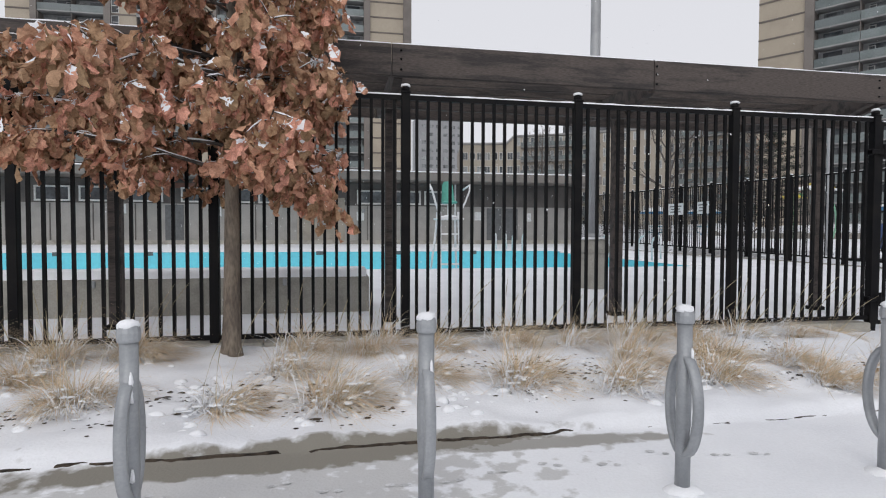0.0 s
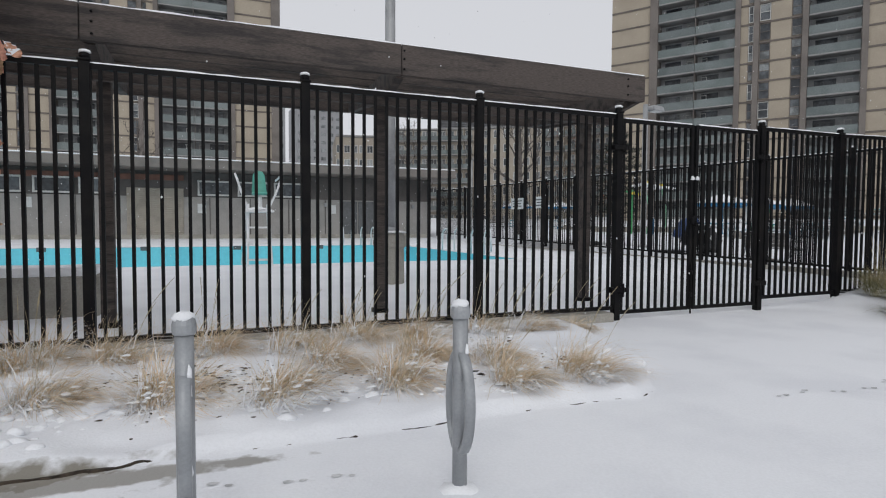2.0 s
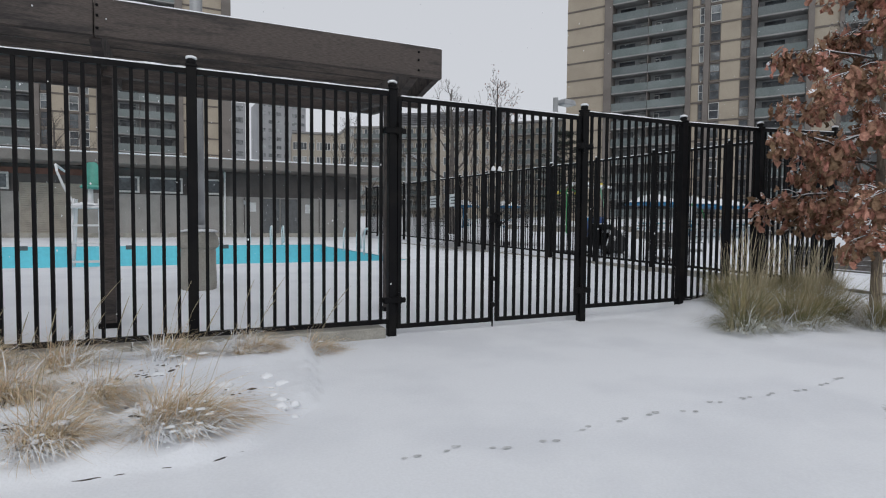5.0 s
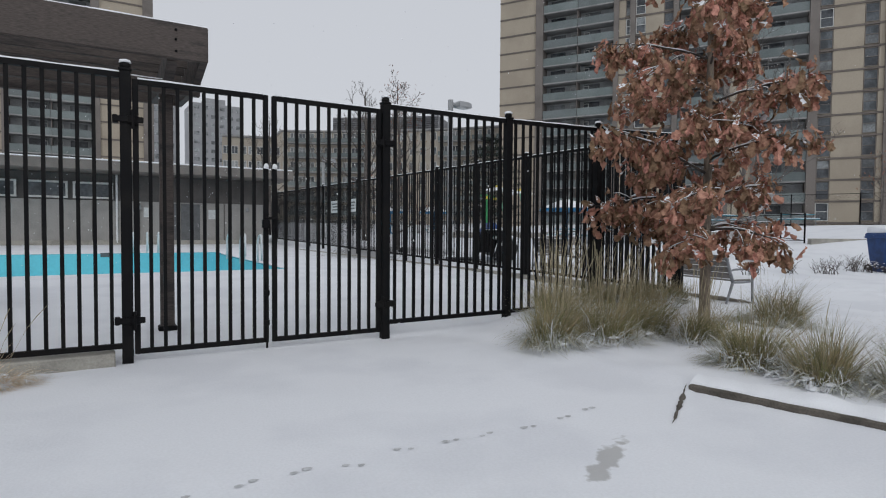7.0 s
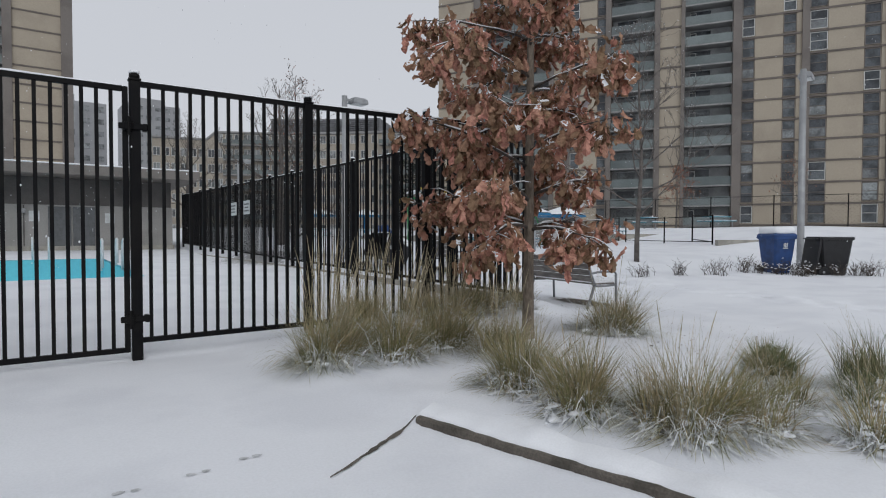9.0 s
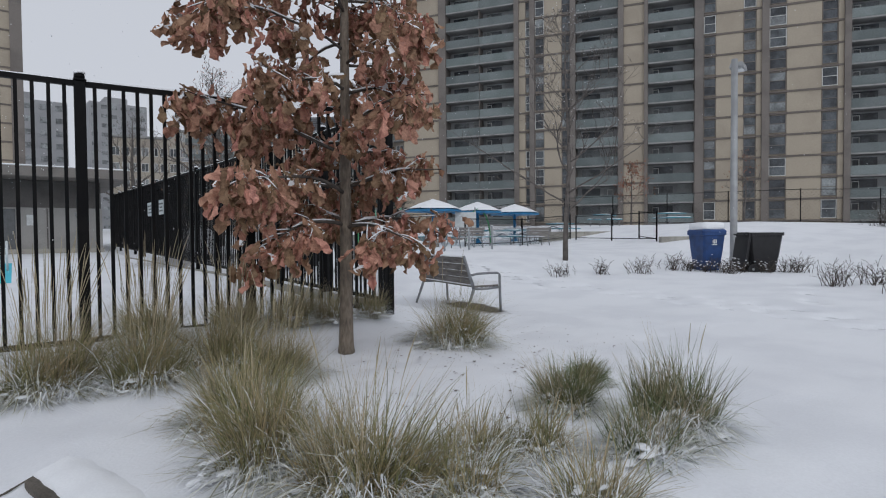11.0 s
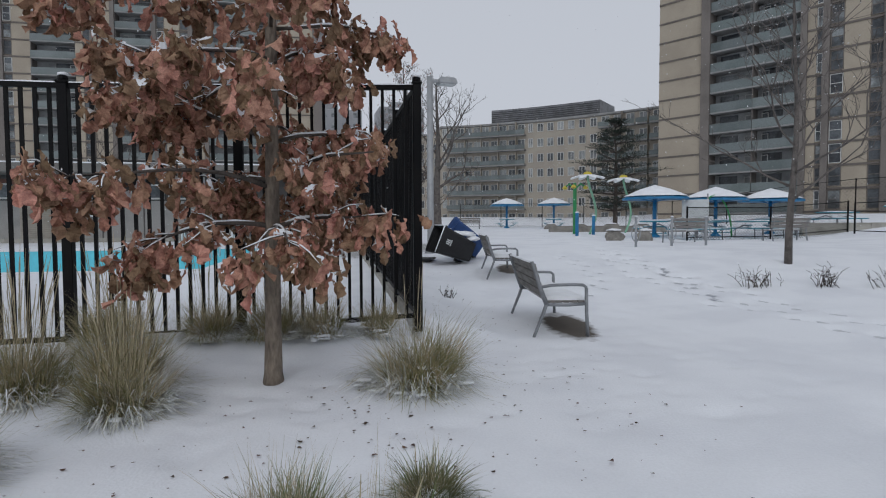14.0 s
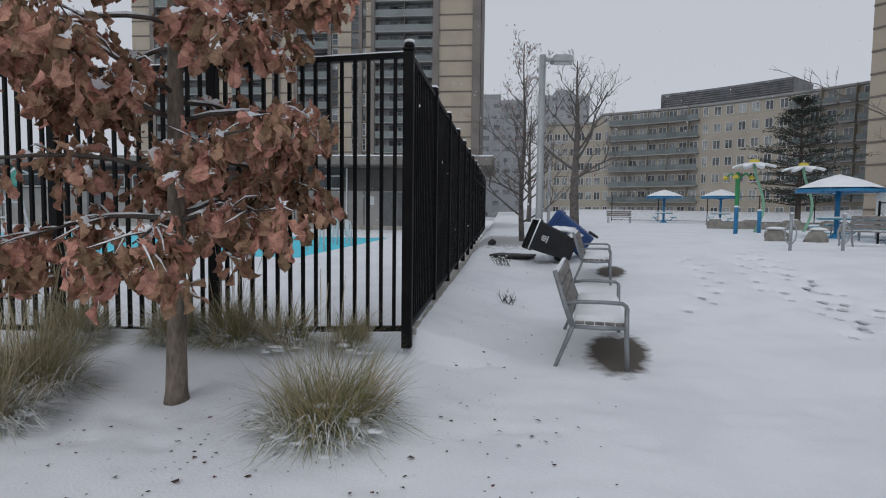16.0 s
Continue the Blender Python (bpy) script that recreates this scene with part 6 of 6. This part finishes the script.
def bed_debris():
    """Dark wet gaps and mulch chips between the grasses of the long bed."""
    rnd = random.Random(23)
    m = Mesh()
    spots = [(rnd.uniform(-3.6, 3.8), rnd.uniform(3.7, 5.0)) for _ in range(26)]
    for i in range(900):
        cx, cy = rnd.choice(spots)
        x, y = rnd.gauss(cx, 0.2), rnd.gauss(cy + 0.15, 0.14)
        if x > 4.3:
            continue
        s = rnd.choice((0.006, 0.008, 0.011, 0.016)) * rnd.uniform(0.7, 1.3)
        m.lump((x, y, gz(x, y) + 0.001), (s * rnd.uniform(1, 2.2), s, s * 0.5), rnd, 6)
    return tagged(part("bark_mulch", m, SOIL, label="dark mulch chips showing through thin snow"), category="mulch", kind="stuff")


bed_debris()


def snow_clods():
    """Broken crust and clods of snow between the grasses of the long bed."""
    rnd = random.Random(57)
    m = Mesh()
    for _ in range(420):
        x, y = rnd.uniform(-4.2, 4.2), rnd.triangular(3.5, 5.6, 4.1)
        r = rnd.choice((0.014, 0.02, 0.03, 0.042))
        m.lump((x, y, gz(x, y) - 0.004), (r * rnd.uniform(0.9, 1.7), r * rnd.uniform(0.7, 1.2), r * rnd.uniform(0.7, 1.0)), rnd, 9)
    return tagged(part("snow_clods", m, SNOW, label="broken clods of snow between dry grasses", smooth=True), category="snow", kind="stuff")


snow_clods()


def foot_prints():
    m = Mesh()
    rnd = random.Random(37)
    for px, py in tracks():
        z = gz(px, py) - 0.045
        a = 1.45 + rnd.uniform(-0.3, 0.3)
        k = rnd.uniform(0.8, 1.15)
        ring = []
        for i in range(10):
            t = 6.283 * i / 10
            u, w = 0.13 * k * math.cos(t), 0.055 * k * math.sin(t) * (1.2 if math.cos(t) > 0 else 0.9)
            ring.append((px + u * math.cos(a) - w * math.sin(a), py + u * math.sin(a) + w * math.cos(a), z + rnd.uniform(0, 0.012)))
        m.add(ring, [tuple(range(10))])
    return tagged(part("foot_prints", m, PRINT, label="lines of trodden boot prints sunk in the snow"), category="foot prints", kind="stuff")


foot_prints()


def paw_prints():
    rnd = random.Random(29)
    m = Mesh()
    x = -2.4
    while x < 8.6:
        if 1.2 < x < 4.6:
            x = 4.6
        y = 2.86 + 0.03 * math.sin(x * 3) + (0.05 if rnd.random() < 0.5 else -0.04) + 0.03 * x / 4
        for dx in (0, 0.075):
            px, py = x + dx, y + rnd.uniform(-0.03, 0.03)
            z = gz(px, py) + 0.0045
            k = rnd.uniform(0.7, 1.1)
            m.add([(px + 0.028 * k * math.cos(t) * (1 + 0.2 * math.cos(3 * t)), py + 0.02 * k * math.sin(t), z) for t in [6.283 * i / 9 for i in range(9)]], [tuple(range(9))])
        x += rnd.uniform(0.24, 0.36)
    return tagged(part("paw_prints", m, SLUSH, label="line of small grey paw prints in the snow"), category="paw prints", kind="stuff")


paw_prints()

# ---- play area ----


def shade_table(x, y, size, top, label, turn=0):
    """A round shade umbrella on a blue post with a table below."""
    z = gz(x, y) - 0.03
    h = top - z
    u = thing("shade_umbrella", (x, y, z), label, "umbrella", "shade umbrellas", turn=turn)
    part("post", Mesh().lathe([(0.09, 0), (0.085, h - 0.2)], seg=10), BLUE, u, smooth=True)
    part("foot", Mesh().lathe([(0.28, 0), (0.24, 0.08), (0.1, 0.2)], seg=10), BLUE, u)
    n = 8
    v = [(0, 0, h - 0.03)]
    rim = [(size * math.cos(2 * math.pi * i / n), size * math.sin(2 * math.pi * i / n), h - 0.55) for i in range(n)]
    v += rim + [(a, b, c - 0.09) for a, b, c in rim] + [(0, 0, h - 0.25)]
    f = [(0, 1 + i, 1 + (i + 1) % n) for i in range(n)] + [(1 + i, 1 + n + i, 1 + n + (i + 1) % n, 1 + (i + 1) % n) for i in range(n)] + [(1 + 2 * n, 1 + n + (i + 1) % n, 1 + n + i) for i in range(n)]
    canopy = part("canopy", Mesh().add(v, f), BLUE, u, "blue canopy underside")
    rnd = random.Random(int(x * 7))
    v, f = [(0, 0, h + 0.04)], []
    m = 24
    for k, q in ((1, 0.5), (2, 0.97)):
        for i in range(m):
            a = 2 * math.pi * i / m
            rr = size * q * (1 - 0.05 * abs(math.sin(a * n / 2)))
            v.append((rr * math.cos(a), rr * math.sin(a), h - 0.5 * q + (0.06 if k == 1 else 0.0) + rnd.uniform(-0.01, 0.01)))
    f = [(0, 1 + i, 1 + (i + 1) % m) for i in range(m)] + [(1 + i, 1 + m + i, 1 + m + (i + 1) % m, 1 + (i + 1) % m) for i in range(m)]
    part("snow_cover", Mesh().add(v, f), SNOW, canopy, "smooth snow on the canopy", True)
    for i in range(4):
        a = math.pi / 4 + i * math.pi / 2
        part("brace", Mesh().tube([(0, 0, h - 0.75), (size * 0.7 * math.cos(a), size * 0.7 * math.sin(a), h - 0.45)], 0.02, 5), BLUE, u)
    t = part("tabletop", Mesh().lathe([(0.62, 0.72), (0.65, 0.735), (0.65, 0.765), (0.62, 0.78)], seg=16), AQUA, u, "round coated steel table")
    part("snow_patch", Mesh().lathe([(0.6, 0.775), (0.58, 0.83), (0.3, 0.845)], seg=14), SNOW, t, "snow on the table", True)
    for i in range(4):
        a = i * math.pi / 2 + 0.3
        cx, cy = 0.98 * math.cos(a), 0.98 * math.sin(a)
        st = part("seat", Mesh().lathe([(0.2, 0.43), (0.22, 0.45), (0.2, 0.475)], (cx, cy, 0), 10), AQUA, u)
        part("seat_arm", Mesh().tube([(0, 0, 0.2), (cx * 0.7, cy * 0.7, 0.22), (cx, cy, 0.43)], 0.022, 5), AQUA, st)
        part("snow_patch", Mesh().lathe([(0.2, 0.47), (0.17, 0.53)], (cx, cy, 0), 9), SNOW, st)
    return u


shade_table(27.2, 23.55, 1.48, 3.02, "blue shade umbrella and table with a snowy canopy")
shade_table(30.75, 24.15, 1.48, 3.0, "blue shade umbrella and table with a snowy canopy", 20)
shade_table(34.2, 24.7, 1.48, 2.98, "blue shade umbrella and table with a snowy canopy", 40)
shade_table(30.9, 45.0, 1.45, 3.42, "distant blue shade umbrella with a snowy canopy")
shade_table(27.2, 46.3, 1.45, 3.42, "distant blue shade umbrella with a snowy canopy", 15)


def spray_flower(x, y, top, lean, label):
    z = gz(x, y) - 0.03
    h = top - z
    s = thing("flower_sculpture", (x, y, z), label, "play sculpture", "giant flower sculptures")
    pts = [(lean * (0.42 * math.sin(t * 4.4) + 0.25 * t), 0.1 * math.sin(t * 3), h * t) for t in [i / 12 for i in range(13)]]
    tip = Vector(pts[-1])
    part("stem", Mesh().tube(pts, 0.06, 8), PALEGREEN, s, "curving pale green stem", True)
    for i in range(8):
        a = 2 * math.pi * i / 8
        d, q = Vector((math.cos(a), math.sin(a), 0)), Vector((-math.sin(a), math.cos(a), 0))
        ring = []
        for t, w in ((0.12, 0.08), (0.42, 0.18), (0.75, 0.19), (0.95, 0.06)):
            for sgn in (-1, 1):
                ring.append(tip + d * t + q * w * sgn + Vector((0, 0, 0.05 - 0.22 * t * t)))
        low = [p - Vector((0, 0, 0.05)) for p in ring]
        f = [(0, 2, 3, 1), (2, 4, 5, 3), (4, 6, 7, 5), (9, 11, 10, 8), (11, 13, 12, 10), (13, 15, 14, 12), (0, 8, 10, 2), (2, 10, 12, 4), (4, 12, 14, 6), (1, 3, 11, 9), (3, 5, 13, 11), (5, 7, 15, 13), (6, 14, 15, 7)]
        part("petal", Mesh().add(ring + low, f), SNOW, s, "petal covered with snow")
    part("flower_heart", Mesh().lathe([(0.2, 0.0), (0.24, 0.06), (0.18, 0.16), (0.06, 0.2)], tip, 10), YELLOW, s, "yellow flower heart", True)
    return s


spray_flower(26.4, 28.6, 3.9, 0.8, "giant snow-covered flower on a curved green stem")
spray_flower(29.4, 30.3, 3.9, 0.8, "giant snow-covered flower on a curved green stem")


def spray_post(x, y, label):
    z = gz(x, y) - 0.03
    s = thing("water_play_post", (x, y, z), label, "play sculpture")
    part("post", Mesh().lathe([(0.1, 0), (0.1, 2.7), (0.07, 2.85)], seg=12), GREEN, s, smooth=True)
    for a in (0.0, 2.2, 4.2):
        end = (0.62 * math.cos(a), 0.62 * math.sin(a), 2.62)
        br = part("branch", Mesh().tube([(0, 0, 2.5), (0.35 * math.cos(a), 0.35 * math.sin(a), 2.8), end], 0.05, 6), GREEN, s, smooth=True)
        part("nozzle", Mesh().lathe([(0.04, 0.1), (0.13, 0.0), (0.15, -0.06), (0.06, -0.12)], end, 9), YELLOW, br, "yellow bell-shaped nozzle")


spray_post(25.9, 29.4, "green water-play post with yellow bell nozzles")
for x, y, h in ((24.75, 26.5, 1.15), (26.35, 28.0, 1.0)):
    b = thing("blue_post", (x, y, gz(x, y) - 0.03), "blue steel play-area bollard in the snow", "bollard", "blue bollards")
    part("post", Mesh().lathe([(0.085, 0), (0.085, h), (0.06, h + 0.05)], seg=12), BLUE, b, smooth=True)
    part("snow_cap", Mesh().lump((0, 0, h + 0.04), (0.11, 0.11, 0.06), random.Random(2), 8), SNOW, b, "snow on top", True)
rnd_s = random.Random(44)
for x, y, sx, sy, t in ((23.9, 21.0, 1.0, 0.6, 12), (25.0, 20.6, 0.8, 0.55, -8), (31.2, 40.5, 1.6, 0.7, 5), (33.5, 40.0, 1.6, 0.7, 0), (35.8, 39.6, 1.6, 0.7, -4), (29.2, 41.2, 1.4, 0.6, 8)):
    s = thing("stone_block", (x, y, gz(x, y) - 0.05), "rough grey stone block capped with snow", "stone block", "stone seat blocks", turn=t)
    part("body", Mesh().lump((0, 0, 0.12), (sx * 0.5, sy * 0.5, 0.42), rnd_s, 9), STONE, s)
    part("snow_cap", Mesh().lump((0, 0, 0.46), (sx * 0.36, sy * 0.36, 0.08), rnd_s, 12), SNOW, s, "snow on top", True)


def picnic_table(x, y, turn, label="picnic table with snow on its top and benches"):
    p = thing("picnic_table", (x, y, gz(x, y) - 0.02), label, "picnic table", "picnic tables", turn=turn)
    part("tabletop", Mesh().box((0, 0, 0.74), (1.8, 0.75, 0.05), chamfer=0.02), AQUA, p)
    part("snow_cover", Mesh().lump((0, 0, 0.765), (0.88, 0.36, 0.06), random.Random(5), 14), SNOW, p, "snow on the table", True)
    for s in (-1, 1):
        b = part("bench_board", Mesh().box((0, s * 0.68, 0.45), (1.8, 0.26, 0.045), chamfer=0.015), AQUA, p)
        part("snow_patch", Mesh().box((0, s * 0.68, 0.49), (1.74, 0.23, 0.045), chamfer=0.02), SNOW, b)
        part("leg", Mesh().tube([(s * 0.65, -0.7, 0.02), (s * 0.65, -0.66, 0.42), (s * 0.65, 0, 0.6), (s * 0.65, 0.66, 0.42), (s * 0.65, 0.7, 0.02)], 0.03, 6), BENCHMETAL, p)
    return p


for x, y, t in ((27.6, 21.0, 8), (31.0, 21.6, -5), (33.4, 22.2, 0), (29.2, 25.6, 12), (36.2, 22.8, 0), (40.5, 22.8, 10), (44.0, 20.2, -20)):
    picnic_table(x, y, t)


def grey_bench_table(x, y, turn):
    b = thing("park_seat", (x, y, gz(x, y) - 0.02), "grey park seat with snow along its back", "bench", turn=turn)
    for i in range(4):
        part("seat_slat", Mesh().box((0, -0.2 + i * 0.11, 0.44), (1.7, 0.1, 0.035), chamfer=0.01), BENCHWOOD, b)
    for i in range(3):
        part("back_slat", Mesh().box((0, 0.24 + i * 0.03, 0.58 + i * 0.13), (1.7, 0.035, 0.11), chamfer=0.01), BENCHWOOD, b)
    for s in (-0.75, 0.75):
        part("leg", Mesh().tube([(s, -0.24, 0), (s, -0.22, 0.43), (s, 0.2, 0.43), (s, 0.32, 0.9)], 0.028, 6), BENCHMETAL, b)
        part("leg", Mesh().tube([(s, 0.2, 0.43), (s, 0.28, 0)], 0.028, 6), BENCHMETAL, b)
    part("snow_cover", Mesh().lump((0, -0.03, 0.45), (0.84, 0.22, 0.06), random.Random(6), 12), SNOW, b, "snow on the seat", True)


grey_bench_table(25.4, 18.6, 190)
grey_bench_table(29.9, 18.9, 180)
grey_bench_table(23.2, 43.0, 160)

board = thing("white_panel", (28.6, 22.6, gz(28.6, 22.6)), "white panel on two posts in the play area", "sign board", turn=-35)
part("panel", Mesh().box((0, 0, 1.3), (1.1, 0.05, 0.8), chamfer=0.01), PLASTICWHITE, board)
for s in (-0.5, 0.5):
    part("post", Mesh().tube([(s, 0.04, 0), (s, 0.04, 1.95)], 0.035, 8), LAMPGREY, board)
slide = thing("play_hoop", (30.0, 23.2, gz(30.0, 23.2)), "green curved play hoop", "play equipment")
part("hoop", Mesh().tube([(0.9 * math.cos(a), 0, 1.9 * math.sin(a)) for a in [math.pi * i / 14 for i in range(15)]], 0.04, 6), GREEN, slide, smooth=True)


def wire_fence(points, height, label, spacing=3.0, mesh_gap=0.11, wire=0.0045):
    """Chain-link fence: black posts, top rail, and a woven net of thin wires."""
    a0 = Vector((*points[0], 0))
    f = thing("chain_link_fence", (a0.x, a0.y, 0), label, "fence", "chain-link fences")
    for p, q in zip(points, points[1:]):
        A, B = Vector((*p, 0)), Vector((*q, 0))
        L = (B - A).length
        d = (B - A) / L
        n = max(1, round(L / spacing))
        for i in range(n + 1):
            c = A + d * (L * i / n)
            z = gz(c.x, c.y)
            part("post", Mesh().lathe([(0.035, -0.1), (0.035, height + 0.03), (0.02, height + 0.06)], (c.x - a0.x, c.y - a0.y, z), 7), BLACK, f)
        for zz in (height, 0.12):
            pts = [A + d * (L * i / n) for i in range(n + 1)]
            part("rail", Mesh().tube([(c.x - a0.x, c.y - a0.y, gz(c.x, c.y) + zz) for c in pts], 0.02, 5), BLACK, f)
        if mesh_gap:
            m = Mesh()
            k = int((L + height) / mesh_gap)
            for s in (1, -1):
                for i in range(k):
                    t = i * mesh_gap - (height if s > 0 else 0)
                    u0, u1 = t, t + s * height
                    if s < 0:
                        u0, u1 = t, t - height
                    lo, hi = (u0, u1) if u0 < u1 else (u1, u0)
                    c0, c1 = max(0, lo), min(L, hi)
                    if c1 - c0 < 0.05:
                        continue
                    def zz(u):
                        return abs(u - u0) / height * height
                    P, Q = A + d * c0 - a0, A + d * c1 - a0
                    m.tube([(P.x, P.y, gz(P.x + a0.x, P.y + a0.y) + zz(c0)), (Q.x, Q.y, gz(Q.x + a0.x, Q.y + a0.y) + zz(c1))], wire, 3, False)
            part("wire_mesh", m, BLACK, f, "woven chain-link wire", kind="stuff")


wire_fence([(26.6, 20.2), (34.5, 20.6)], 1.3, "low black chain-link fence round the play area", 3.2, 0.13)
wire_fence([(33.0, 15.2), (31.6, 13.4), (33.8, 19.6)], 1.25, "low black chain-link fence on the terrace", 3.2, 0)
wire_fence([(24.0, 50.0), (38.0, 46.0), (43.0, 33.0), (47.0, 18.0), (56.0, 0.0)], 2.1, "tall black chain-link fence before the towers", 4.0, 0.24, 0.004)
kerb_strip("low_wall", (31.2, 13.0), (37.5, 8.6), 0.3, 1.05, 0.2, "low concrete retaining wall on the terrace")
kerb_strip("low_wall", (26.0, 33.5), (35.5, 31.5), 0.4, 1.15, 0.4, "long low concrete seat wall behind the play area", STONE)
kerb_strip("low_wall", (33.0, 21.5), (43.0, 17.5), 0.3, 1.3, 0.2, "low concrete retaining wall on the terrace")

# ---- notices on the side fence ----
for y, w in ((22.9, 1.1), (21.0, 0.75)):
    s = thing("fence_sign", (CORNER_X - 0.045, y, 2.0), "white notice plate fixed to the black fence", "sign", "fence notices")
    part("plate", Mesh().box((0, 0, 0.24), (0.02, w, 0.5), chamfer=0.004), PLASTICWHITE, s)
    for i in range(3):
        part("text_bar", Mesh().box((-0.0125, 0, 0.36 - i * 0.12), (0.004, w * (0.8, 0.6, 0.7)[i], 0.05)), DOORGREY, s)

# ---- falling snow ----


def falling_snow():
    rnd = random.Random(77)
    m = Mesh()
    octa = [(1, 0, 0), (-1, 0, 0), (0, 1, 0), (0, -1, 0), (0, 0, 1), (0, 0, -1)]
    faces = [(0, 2, 4), (2, 1, 4), (1, 3, 4), (3, 0, 4), (2, 0, 5), (1, 2, 5), (3, 1, 5), (0, 3, 5)]
    for _ in range(1500):
        x, y, z = rnd.uniform(-6, 26), rnd.uniform(3.0, 24), rnd.uniform(0.3, 6.5)
        r = rnd.uniform(0.003, 0.006) * (1 + y * 0.05)
        m.add([(x + a * r, y + b * r, z + c * r * 1.6) for a, b, c in octa], faces)
    return tagged(part("falling_snowflakes", m, SNOW, label="scattered snowflakes drifting down through the air"), category="snowflakes", kind="stuff")


falling_snow()
